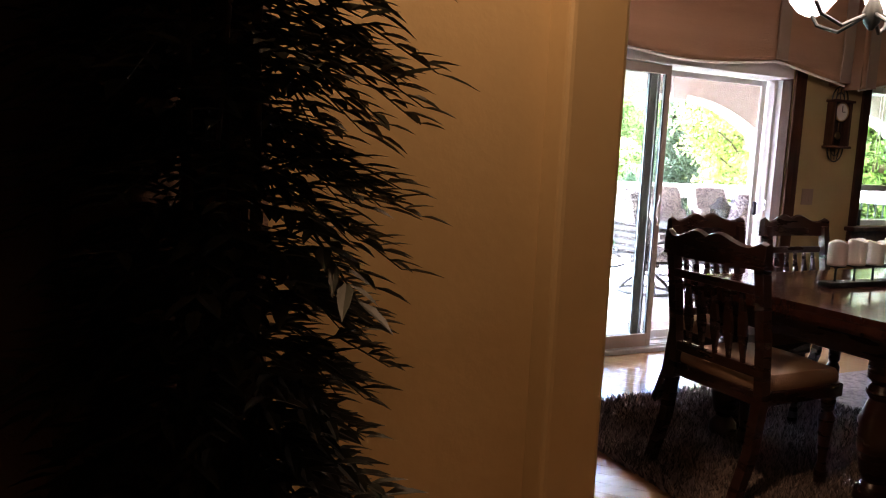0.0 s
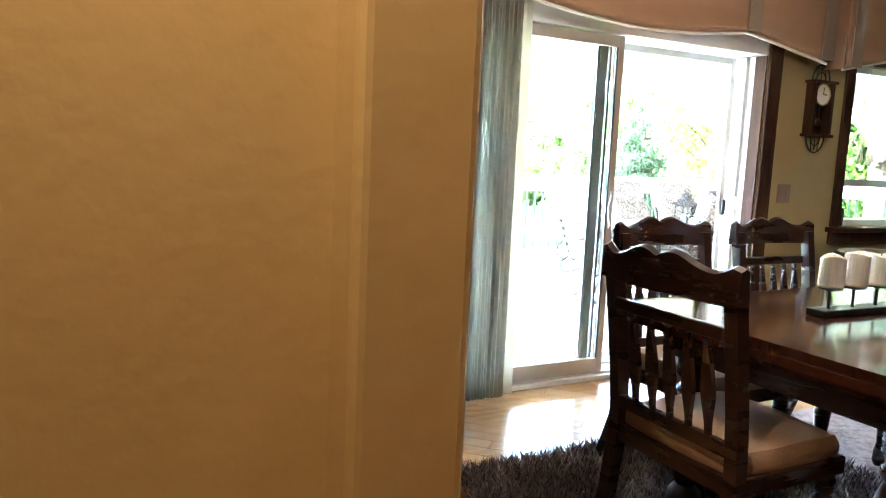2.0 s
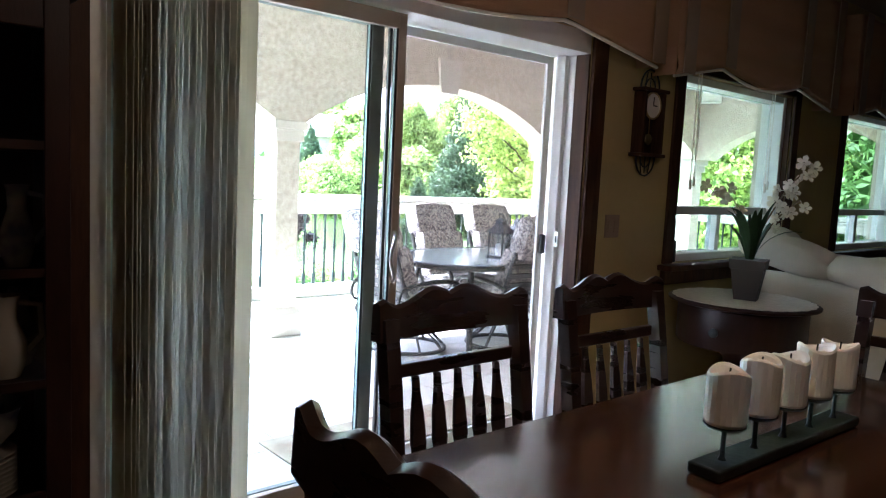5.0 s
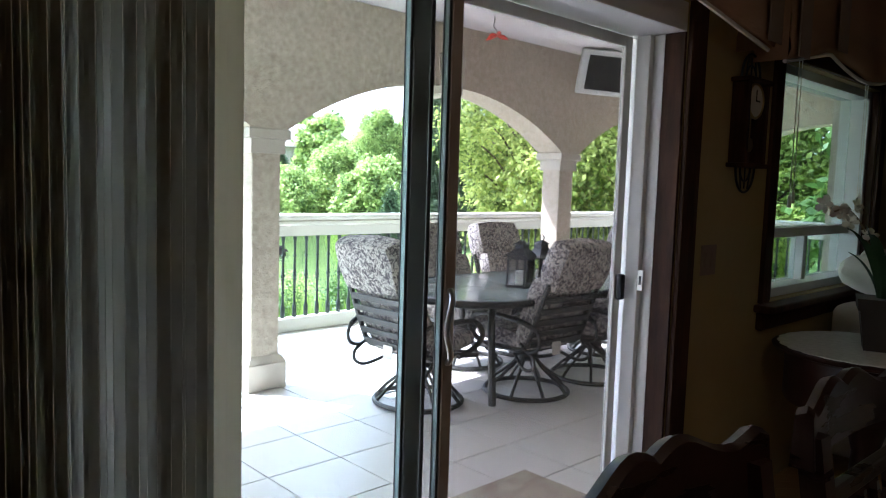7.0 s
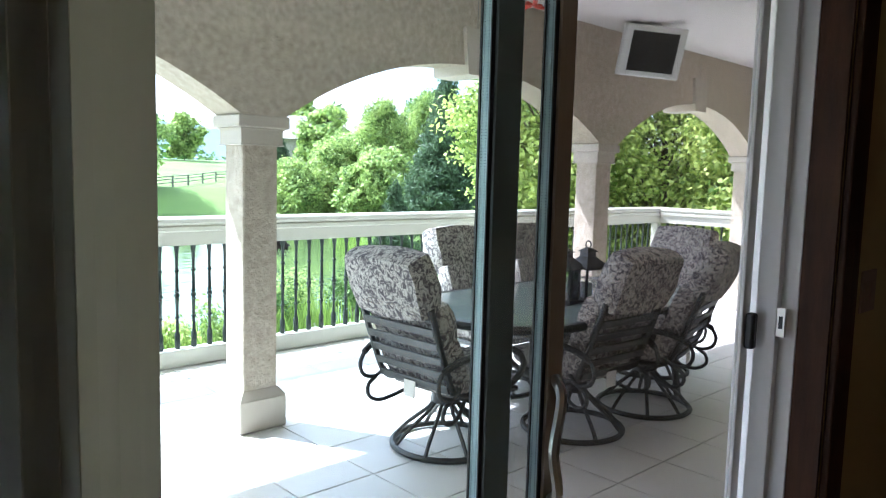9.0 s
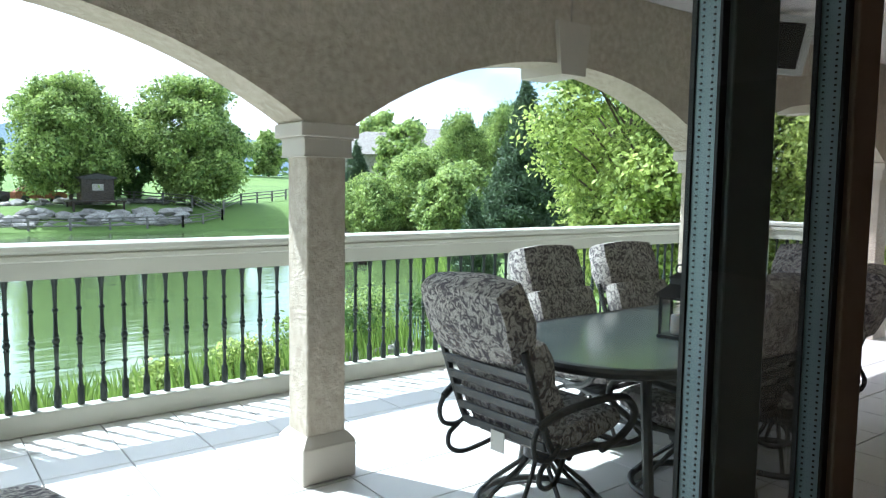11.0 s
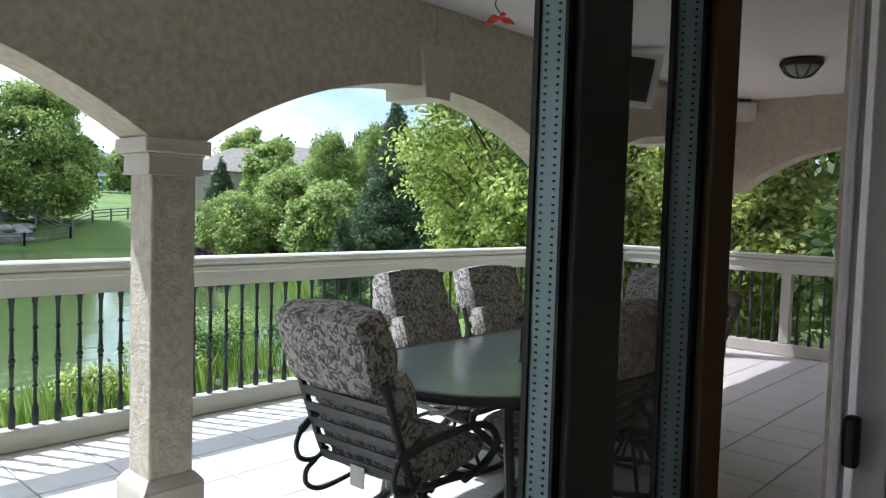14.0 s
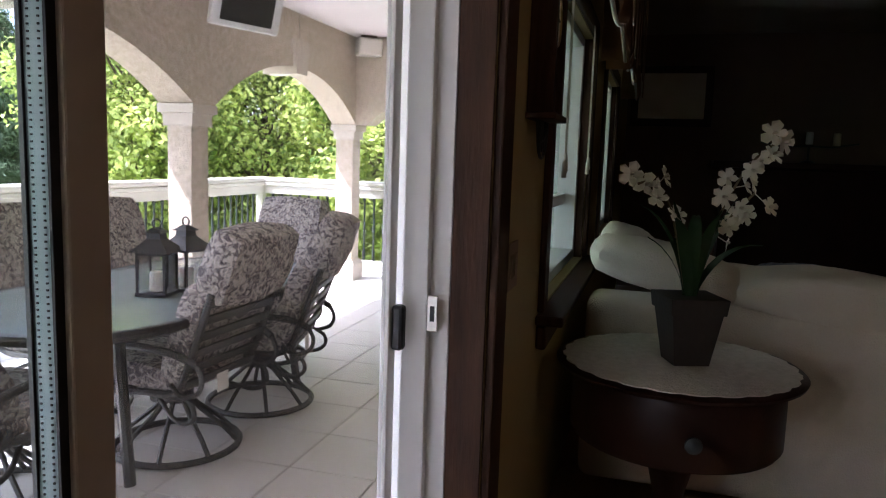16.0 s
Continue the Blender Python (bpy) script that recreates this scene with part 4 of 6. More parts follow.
def house(x, y, rz, w, d, h, rh):
    t = thing("house", "house with grey hipped shingle roof among trees", "house", pose(x, y, ground_z(x, y), 0, 0, rz))
    part("wall", B(-w / 2, -d / 2, -1, w / 2, d / 2, h), SIDING, t)
    for k in (-0.3, 0.0, 0.3):
        win = part("window", B(w * k - 0.7, -d / 2 - 0.06, h - 2.2, w * k + 0.7, -d / 2 - 0.002, h - 0.8, bevel=0.02, seg=1), WHITEVINYL, t)
        part("pane", B(w * k - 0.6, -d / 2 - 0.08, h - 2.1, w * k + 0.6, -d / 2 - 0.062, h - 0.9), BLACKRUB, win)
    bm = bmesh.new()
    e = 0.6
    a = [bm.verts.new(p) for p in ((-w / 2 - e, -d / 2 - e, h), (w / 2 + e, -d / 2 - e, h), (w / 2 + e, d / 2 + e, h), (-w / 2 - e, d / 2 + e, h))]
    r0, r1 = bm.verts.new((-w / 2 + d / 2, 0, h + rh)), bm.verts.new((w / 2 - d / 2, 0, h + rh))
    bm.faces.new((a[0], a[1], r1, r0)), bm.faces.new((a[1], a[2], r1)), bm.faces.new((a[2], a[3], r0, r1)), bm.faces.new((a[3], a[0], r0)), bm.faces.new(a[::-1])
    part("roof", bm, ROOFMAT, t)


house(61.5, 92, -25, 20, 11, 5.2, 3.4)
house(70, 98, -15, 22, 12, 6.2, 3.4)
house(-3.5, 84, 0, 8, 7, 3.0, 1.8)

# ---- terrace things ----


def patio_chair():
    """Swivel chair: ring base, coiled arms, strapped sloping back, quilted cushion. It faces +x."""
    c = thing("patio_chair", "bronze metal swivel patio chair with floral cushion", "patio chair", group="chairs round the terrace table")
    bm = bmesh.new()
    ring = [(0.28 * math.cos(2 * math.pi * k / 32), 0.28 * math.sin(2 * math.pi * k / 32), 0.02) for k in range(33)]
    tube(bm, ring, 0.016, 8, False)
    for a in (0.4, 1.17, 1.97, 2.74, 3.54, 4.31, 5.11, 5.88):
        tube(bm, [(0.28 * math.cos(a), 0.28 * math.sin(a), 0.025), (0.22 * math.cos(a), 0.22 * math.sin(a), 0.09), (0.10 * math.cos(a), 0.10 * math.sin(a), 0.19), (0.05 * math.cos(a), 0.05 * math.sin(a), 0.25)], 0.011, 6)
    part("ring_base", bm, CHAIRIRON, c, "", True)
    bm = lathe([(0.05, 0.22), (0.075, 0.24), (0.075, 0.30), (0.045, 0.31), (0.045, 0.33)], 16)
    tube(bm, [(-0.04, -0.2, 0.30), (-0.04, 0.2, 0.30)], 0.022, 8)
    part("swivel", bm, BLACKRUB, c, "", True)
    bx = lambda z: -0.21 - 0.185 * (z - 0.33) / 0.5     # the back's slope
    for s in (-1, 1):
        fr = bmesh.new()
        tube(fr, curve([(0.27, s * 0.25, 0.31), (0.0, s * 0.25, 0.34), (-0.19, s * 0.25, 0.36), (bx(0.5), s * 0.25, 0.5), (bx(0.80), s * 0.25, 0.80)]), 0.016, 8)
        part("side_frame", fr, CHAIRIRON, c, "", True)
        ar = bmesh.new()
        coil = [(-0.33, s * 0.28, 0.50), (-0.22, s * 0.30, 0.545), (0.0, s * 0.31, 0.56), (0.16, s * 0.31, 0.545), (0.235, s * 0.31, 0.49), (0.24, s * 0.31, 0.43), (0.17, s * 0.30, 0.37), (0.05, s * 0.29, 0.335)]
        tube(ar, curve(coil), 0.017, 8)
        tube(ar, curve([(-0.33, s * 0.28, 0.50), (-0.355, s * 0.28, 0.44), (-0.33, s * 0.28, 0.38), (-0.25, s * 0.28, 0.36), (-0.19, s * 0.27, 0.40)]), 0.011, 8)
        tube(ar, curve([(-0.25, s * 0.275, 0.358), (-0.30, s * 0.275, 0.325), (-0.305, s * 0.27, 0.27), (-0.25, s * 0.26, 0.235), (-0.17, s * 0.24, 0.245), (-0.05, s * 0.18, 0.30)]), 0.011, 8)
        part("arm", ar, CHAIRIRON, c, "", True)
    for k in range(6):
        z = 0.395 + 0.073 * k
        part("strap", B(-0.006, -0.245, -0.021, 0.006, 0.245, 0.021, bevel=0.003, seg=1, m=pose(bx(z) - 0.012, 0, z, 0, -20, 0)), CHAIRIRON, c)
    for k in range(4):
        part("strap", B(-0.025, -0.245, 0.322, 0.025, 0.245, 0.332, bevel=0.003, seg=1, m=Matrix.Translation((-0.12 + 0.11 * k, 0, 0))), CHAIRIRON, c)
    bm = cushion(bmesh.new(), 0.50, 0.50, 0.12, pose(0.03, 0, 0.405, 0, -3, 0), 0.3, 0.15)
    part("seat_cushion", bm, CUSH, c, "cream and plum floral seat cushion", True)
    bm = bmesh.new()
    tilt = 90 + 20
    for z, hh, th in ((0.515, 0.26, 0.13), (0.70, 0.22, 0.13)):
        for s in (-1, 1):
            cushion(bm, hh, 0.265, th, pose(bx(z) + 0.085, s * 0.122, z + 0.01, 0, -tilt, 0), 0.3, 0.0)
    part("back_cushion", bm, CUSH, c, "cream and plum floral back cushion", True)
    bm = cushion(bmesh.new(), 0.33, 0.52, 0.18, pose(bx(0.905) + 0.025, 0, 0.905, 0, -tilt, 0), 0.30, 0.0)
    part("head_cushion", bm, CUSH, c, "rolled floral head cushion", True)
    part("care_tag", B(-0.262, -0.03, 0.31, -0.258, 0.05, 0.395), LINING, c, "small white cloth tag")
    return c


pc = patio_chair()
pc.matrix_basis = pose(7.06, 7.92, PF, 0, 0, 3)
for x, y, rz in ((7.79, 7.64, 87), (8.47, 7.60, 104), (8.03, 8.46, -88), (8.71, 8.44, -93), (9.28, 8.05, 178)):
    copy_thing(pc, pose(x, y, PF, 0, 0, rz))


def rounded_rect(cx, cy, w, d, r, n=10):
    out = []
    for sx, sy, a0 in ((1, 1, 0), (-1, 1, 90), (-1, -1, 180), (1, -1, 270)):
        for k in range(n + 1):
            a = radians(a0 + 90 * k / n)
            out.append((cx + sx * (w / 2 - r) + r * math.cos(a), cy + sy * (d / 2 - r) + r * math.sin(a)))
    return out


TTOP = 0.665
pt = thing("patio_table", "oval patio table with frosted glass top and bronze rim", "patio table", pose(8.10, 7.96, 0))
part("glass_top", prism(rounded_rect(0, 0, 2.10, 1.08, 0.46), TTOP - 0.012, TTOP), TABGLASS, pt, "frosted grey-green glass top")
rim = [(x, y, TTOP - 0.018) for x, y in rounded_rect(0, 0, 2.14, 1.12, 0.48)]
bm = bmesh.new()
tube(bm, [*rim, rim[0]], 0.024, 8, False)
part("rim", bm, CHAIRIRON, pt, "", True)
for sx in (-1, 1):
    for sy in (-1, 1):
        part("leg", T([(sx * 0.66, sy * 0.30, TTOP - 0.03), (sx * 0.70, sy * 0.34, 0.45), (sx * 0.73, sy * 0.40, PF)], 0.024, 8), CHAIRIRON, pt, "", True)
    part("apron", B(sx * 0.66 - 0.02, -0.30, TTOP - 0.07, sx * 0.66 + 0.02, 0.30, TTOP - 0.03), CHAIRIRON, pt)


def lantern():
    l = thing("lantern", "black metal lantern with candle on the glass table", "lantern", group="table lanterns")
    w = 0.066
    bm = bmesh.new()
    box(bm, -w - 0.012, -w - 0.012, 0, w + 0.012, w + 0.012, 0.018, 0.003)
    box(bm, -w - 0.006, -w - 0.006, 0.195, w + 0.006, w + 0.006, 0.21, 0.003)
    for sx in (-1, 1):
        for sy in (-1, 1):
            box(bm, sx * w - 0.006, sy * w - 0.006, 0.0185, sx * w + 0.006, sy * w + 0.006, 0.1945)
    part("frame", bm, BLACKRUB, l)
    bm = bmesh.new()
    for z0, z1, a, b in ((0.2105, 0.27, w + 0.03, 0.035), (0.27, 0.30, 0.035, 0.032), (0.30, 0.325, 0.045, 0.012)):
        lo = [bm.verts.new((sx * a, sy * a, z0)) for sx, sy in ((-1, -1), (1, -1), (1, 1), (-1, 1))]
        hi = [bm.verts.new((sx * b, sy * b, z1)) for sx, sy in ((-1, -1), (1, -1), (1, 1), (-1, 1))]
        for k in range(4):
            bm.faces.new((lo[k], lo[(k + 1) % 4], hi[(k + 1) % 4], hi[k]))
        bm.faces.new(lo[::-1]), bm.faces.new(hi)
    part("roof", bm, BLACKRUB, l)
    bm = bmesh.new()
    ringp = [(0, 0.022 * math.cos(a), 0.342 + 0.022 * math.sin(a)) for a in np.linspace(0, 2 * math.pi, 17)]
    tube(bm, ringp, 0.004, 6, False)
    part("ring", bm, BLACKRUB, l)
    for k in range(4):
        part("pane", B(-w + 0.006, -w - 0.001, 0.019, w - 0.006, -w + 0.001, 0.194, m=pose(0, 0, 0, 0, 0, 90 * k)), LANTGLASS, l).visible_shadow = False
    part("candle", lathe([(0.034, 0.019), (0.036, 0.025), (0.036, 0.11), (0.03, 0.114)], 16), CANDLE, l, "ivory pillar candle")
    return l


la = lantern()
la.matrix_basis = pose(7.91, 7.83, TTOP + 0.001, 0, 0, 12)
copy_thing(la, pose(8.08, 7.79, TTOP + 0.001, 0, 0, -10))

tv = thing("outdoor_television", "small silver-framed television hung under the terrace ceiling", "television", pose(9.56, 8.33, 2.385, 0, 0, -34.5) @ pose(0, 0, 0, 17, 3, 0))
part("housing", B(-0.255, -0.01, -0.195, 0.255, 0.05, 0.195, bevel=0.015), WHITEVINYL, tv, "pale grey plastic housing")
part("screen", B(-0.19, -0.016, -0.15, 0.19, -0.0105, 0.15, bevel=0.003), BLACKRUB, tv, "dark switched-off screen")
part("back", B(-0.15, 0.051, -0.12, 0.15, 0.14, 0.12, bevel=0.03), RAILPAINT, tv)
tvm = thing("television_mount", "metal ceiling bracket holding the television", "bracket", pose(9.60, 8.36, 0))
part("pole", T([(0, 0.03, 2.50), (0, 0.03, 2.598)], 0.02), CHROME, tvm)
part("plate", B(-0.1, -0.05, 2.588, 0.1, 0.1, 2.599), CHROME, tvm)

dl = thing("ceiling_light", "round bronze dome light on the terrace ceiling", "ceiling light", pose(10.64, 7.50, 0))
part("ring", lathe([(0.14, 2.545), (0.15, 2.56), (0.15, 2.58), (0.12, 2.599)], 24), CASING, dl, "bronze ring", True)
part("dome", lathe([(0.02, 2.468), (0.07, 2.48), (0.11, 2.51), (0.13, 2.544)], 24), TABGLASS, dl, "ribbed glass dome", True)
for k in range(8):
    a = k * math.pi / 4
    part("rib", T([(0.02 * math.cos(a), 0.02 * math.sin(a), 2.464), (0.075 * math.cos(a), 0.075 * math.sin(a), 2.478), (0.115 * math.cos(a), 0.115 * math.sin(a), 2.508), (0.135 * math.cos(a), 0.135 * math.sin(a), 2.546)], 0.005, 5), CASING, dl)
sp = thing("loudspeaker", "small cream outdoor loudspeaker under the ceiling", "loudspeaker", pose(12.22, 8.52, 2.48, 0, 0, -50))
part("cabinet", B(-0.13, -0.07, -0.09, 0.13, 0.07, 0.09, bevel=0.015), RAILPAINT, sp)
part("grille", B(-0.115, -0.078, -0.075, 0.115, -0.071, 0.075, bevel=0.003), LINING, sp)
part("bracket", B(-0.08, -0.03, 0.091, 0.08, 0.03, 0.12), CASING, sp)
REDP = mat("red_painted_metal", (0.75, 0.05, 0.02), (0.8, 0.08, 0.04), 8, 0.4)
rd = thing("hanging_ornament", "small red leaf-shaped ornament hung on a wire hook", "ornament", pose(8.02, 8.27, 0))
bm = bmesh.new()
tube(bm, curve([(0.03, 0.0, 2.50), (-0.01, 0.0, 2.53), (0.0, 0.0, 2.56), (0.0, 0.0, 2.599)]), 0.004, 6)
part("hook", bm, IRON, rd, "dark wire hook")
bm = bmesh.new()
for k in range(6):
    a = k * 1.05
    way = Vector((math.cos(a), math.sin(a), 0.25 * math.sin(k * 2.1)))
    tube(bm, [Vector((0.03, 0, 2.47)), Vector((0.03, 0, 2.465)) + way * 0.05, Vector((0.03, 0, 2.455)) + way * 0.085], [0.006, 0.017, 0.003], 6)
part("petals", bm, REDP, rd)
mt = mat("woven_floral_mat", (0.28, 0.20, 0.15), (0.50, 0.46, 0.36), 9, 0.95, bump=0.5, bscale=120)
mto = tagged(part("doormat", B(5.22, 6.36, PF + 0.001, 6.72, 6.74, PF + 0.012, bevel=0.004), mt), "woven floral outdoor mat before the door", "doormat")
# low padded stool further along the terrace
oc = thing("ottoman", "low floral padded ottoman on the terrace", "ottoman", pose(4.93, 7.93, PF, 0, 0, 15))
part("cushion", cushion(bmesh.new(), 0.56, 0.50, 0.16, pose(0, 0, 0.43), 0.35), CUSH, oc, "", True)
part("frame", B(-0.24, -0.21, 0.32, 0.24, 0.21, 0.345, bevel=0.006), CHAIRIRON, oc)
for sx in (-0.2, 0.2):
    for sy in (-0.18, 0.18):
        part("leg", T([(sx, sy, 0), (sx, sy, 0.32)], 0.015), CHAIRIRON, oc)

# ---- dining room ----


def dining_chair():
    """Tall dark chair facing +x: shaped crest, five flared splats, padded seat."""
    c = thing("dining_chair", "dark-stained wooden dining chair with taupe padded seat", "chair", group="chairs round the dining table")
    W = 0.225
    lean = lambda z: -0.20 - 0.16 * max(0, z - 0.45) ** 1.25
    for s in (-1, 1):
        bm = bmesh.new()
        zs = [0.0, 0.2, 0.43, 0.6, 0.8, 0.95]
        prof = [(lean(z) - (0.10 * ((0.43 - z) / 0.43) ** 2 if z < 0.43 else 0), z) for z in zs]
        poly = [(x - 0.02, z) for x, z in prof] + [(x + 0.022, z) for x, z in reversed(prof)]
        prism(poly, s * W - 0.02, s * W + 0.02, "y", bm)
        part("back_post", bm, DARKWOOD, c)
    bm = bmesh.new()
    top = lambda u: 0.975 + 0.040 * math.exp(-((abs(u) - 0.22) * 3.4) ** 2) + 0.024 * math.exp(-((abs(u) - 0.93) * 9) ** 2)
    us = np.linspace(-1, 1, 25)
    rows = []
    for u in us:
        y = u * (W + 0.030)
        cx = lean(0.95) - 0.035 * (1 - u * u)
        rows.append([bm.verts.new(p) for p in ((cx + 0.02, y, 0.895), (cx + 0.012, y, top(u) - 0.008), (cx, y, top(u)), (cx - 0.018, y, top(u) - 0.008), (cx - 0.022, y, 0.895))])
    for a, b in zip(rows, rows[1:]):
        for k in range(5):
            bm.faces.new((a[k], a[(k + 1) % 5], b[(k + 1) % 5], b[k]))
    bm.faces.new(rows[0]), bm.faces.new(rows[-1][::-1])
    part("crest_rail", bm, DARKWOOD, c, "", True)
    bm = bmesh.new()
    box(bm, lean(0.82) - 0.028, -W + 0.02, 0.80, lean(0.82) - 0.006, W - 0.02, 0.835, 0.004)
    part("cross_rail", bm, DARKWOOD, c)
    part("lower_rail", B(lean(0.5) - 0.02, -W + 0.02, 0.485, lean(0.5) + 0.005, W - 0.02, 0.525, bevel=0.004), DARKWOOD, c)
    for k in range(5):
        y = -0.14 + 0.07 * k
        prof = [(0.007, 0.525), (0.009, 0.56), (0.021, 0.635), (0.017, 0.70), (0.008, 0.765), (0.007, 0.80)]
        bm = bmesh.new()
        fr, bk = [], []
        for w, z in prof:
            x = lean(z) - 0.010
            fr.append((bm.verts.new((x + 0.007, y - w, z)), bm.verts.new((x + 0.007, y + w, z))))
            bk.append((bm.verts.new((x - 0.007, y - w, z)), bm.verts.new((x - 0.007, y + w, z))))
        for i in range(len(prof) - 1):
            bm.faces.new((fr[i][0], fr[i][1], fr[i + 1][1], fr[i + 1][0]))
            bm.faces.new((bk[i][1], bk[i][0], bk[i + 1][0], bk[i + 1][1]))
            bm.faces.new((fr[i][1], bk[i][1], bk[i + 1][1], fr[i + 1][1]))
            bm.faces.new((bk[i][0], fr[i][0], fr[i + 1][0], bk[i + 1][0]))
        part("splat", bm, DARKWOOD, c)
    part("seat_frame", B(-0.215, -0.235, 0.375, 0.245, 0.235, 0.43, bevel=0.008), DARKWOOD, c)
    bm = cushion(bmesh.new(), 0.45, 0.46, 0.09, pose(0.02, 0, 0.45), 0.22)
    part("seat", bm, SEATFAB, c, "taupe padded seat", True)
    for s in (-1, 1):
        part("front_leg", lathe([(0.018, 0), (0.026, 0.02), (0.024, 0.06), (0.016, 0.10), (0.024, 0.2), (0.032, 0.29), (0.02, 0.31), (0.028, 0.325), (0.028, 0.375)], 14, (0.21, s * 0.20, 0)), DARKWOOD, c, "", True)
    return c


dc = dining_chair()
RUGZ = 0.022
dc.matrix_basis = pose(4.395, 4.18, RUGZ, 0, 0, 0)
for x, y, rz in ((4.89, 4.72, -90), (5.53, 4.70, -91), (6.05, 4.27, 180), (4.9, 3.58, 90), (5.6, 3.58, 90)):
    copy_thing(dc, pose(x, y, RUGZ, 0, 0, rz))

dt = thing("dining_table", "polished mahogany dining table with thick moulded edge", "dining table", pose(5.25, 4.15, 0))
shape = rounded_rect(0, 0, 1.62, 1.08, 0.05, 4)
bm = prism(shape, 0.742, 0.768)
part("tabletop", bm, TABLEWOOD, dt)
bm = prism(rounded_rect(0, 0, 1.66, 1.12, 0.06, 4), 0.716, 0.7415)
prism(rounded_rect(0, 0, 1.60, 1.06, 0.05, 4), 0.695, 0.7155, "z", bm)
part("edge_moulding", bm, TABLEWOOD, dt, "dark moulded edge")
part("apron", prism(rounded_rect(0, 0, 1.44, 0.90, 0.03, 3), 0.60, 0.6945), DARKWOOD, dt)
for sx in (-1, 1):
    for sy in (-1, 1):
        part("leg", lathe([(0.05, RUGZ), (0.065, 0.05), (0.06, 0.09), (0.035, 0.12), (0.05, 0.15), (0.07, 0.26), (0.075, 0.36), (0.045, 0.44), (0.062, 0.47), (0.04, 0.50), (0.06, 0.52), (0.06, 0.599)], 20, (sx * 0.62, sy * 0.37, 0)), DARKWOOD, dt, "turned dark leg", True)

ch = thing("candle_holder", "black iron stand with five ivory pillar candles", "candle holder", pose(5.215, 4.27, 0.771, 0, 0, -2))
part("base_bar", B(-0.31, -0.035, 0, 0.31, 0.035, 0.022, bevel=0.004), IRON, ch)
for k in range(5):
    x = -0.245 + 0.1225 * k
    bm = lathe([(0.009, 0.022), (0.005, 0.030), (0.005, 0.078), (0.012, 0.084), (0.036, 0.088), (0.041, 0.094)], 14, (x, 0, 0))
    part("cup", bm, IRON, ch, "", True)
    bm = bmesh.new()
    n = 24
    h = 0.102 + 0.008 * (k % 2)
    rings = [[(x + r * math.cos(2 * math.pi * i / n), r * math.sin(2 * math.pi * i / n), z + (0.007 * math.sin(2 * math.pi * i / n * 2 + k) if z > 0.15 else 0)) for i in range(n)] for r, z in ((0.038, 0.095), (0.041, 0.102), (0.041, 0.095 + h), (0.038, 0.100 + h), (0.033, 0.094 + h), (0.028, 0.082 + h))]
    vv = [[bm.verts.new(p) for p in r] for r in rings]
    for a, b in zip(vv, vv[1:]):
        for i in range(n):
            bm.faces.new((a[i], a[(i + 1) % n], b[(i + 1) % n], b[i]))
    bm.faces.new(vv[0][::-1]), bm.faces.new(vv[-1])
    cdl = part("candle", bm, CANDLE, ch, "ivory pillar candle")
    part("wick", T([(x, 0, 0.080 + h), (x + 0.003, 0, 0.104 + h)], 0.002, 5), BLACKRUB, cdl)

# shag rug: a backing and many tufts
rug = thing("rug", "dark brown shaggy rug under the dining table", "rug", pose(0, 0, 0))
part("backing", B(3.98, 2.95, 0.001, 6.6, 5.10, 0.016, bevel=0.004), RUGMAT, rug)
rng = np.random.default_rng(8)
nt_ = 42000
px, py = rng.uniform(3.96, 5.6, nt_), rng.uniform(3.3, 5.12, nt_)
a = rng.uniform(0, 6.283, nt_)
hh, w = rng.uniform(0.02, 0.05, nt_), 0.006
lx, ly = rng.normal(0, 0.02, nt_), rng.normal(0, 0.02, nt_)
tv3 = np.empty((nt_, 3, 3))
tv3[:, 0] = np.stack([px - w * np.cos(a), py - w * np.sin(a), np.full(nt_, 0.01)], 1)
tv3[:, 1] = np.stack([px + w * np.cos(a), py + w * np.sin(a), np.full(nt_, 0.01)], 1)
tv3[:, 2] = np.stack([px + lx, py + ly, 0.012 + hh], 1)
pme = bpy.data.meshes.new("pile")
pme.from_pydata(tv3.reshape(-1, 3).tolist(), [], np.arange(nt_ * 3).reshape(-1, 3).tolist())
pme.materials.append(RUGMAT)
pile = tagged(new("rug_tuft", pme), kind="stuff")
pile.parent = rug

# china cabinet
cab = thing("china_cabinet", "dark wood china cabinet with glazed doors, filled with crockery", "cabinet", pose(0, 0, 0))
CX0, CX1, CY0, CY1 = 3.26, 4.115, 5.57, 5.885
bm = bmesh.new()
box(bm, CX0, CY0 + 0.02, 0.43, CX0 + 0.03, CY1, 1.70)
box(bm, CX1 - 0.03, CY0 + 0.02, 0.43, CX1, CY1, 1.70)
box(bm, CX0 + 0.03, CY1 - 0.02, 0.43, CX1 - 0.03, CY1, 1.70)
box(bm, CX0 + 0.03, CY0 + 0.02, 1.67, CX1 - 0.03, CY1 - 0.02, 1.70)
part("body", bm, CABWOOD, cab)
part("base_body", B(CX0, CY0 + 0.02, 0.19, CX1, CY1, 0.429, bevel=0.003), CABWOOD, cab)
for name, e, y1, z0, z1, bv in (("waist_moulding", 0.012, CY0 + 0.019, 0.405, 0.43, 0.006), ("base_moulding", 0.015, CY1, 0.165, 0.189, 0.006), ("frieze", 0.02, CY1, 1.701, 1.735, 0.008), ("cornice", 0.05, CY1, 1.736, 1.79, 0.016)):
    part(name, B(CX0 - e, CY0 - e, z0, CX1 + e, y1, z1, bevel=bv), CABWOOD, cab)
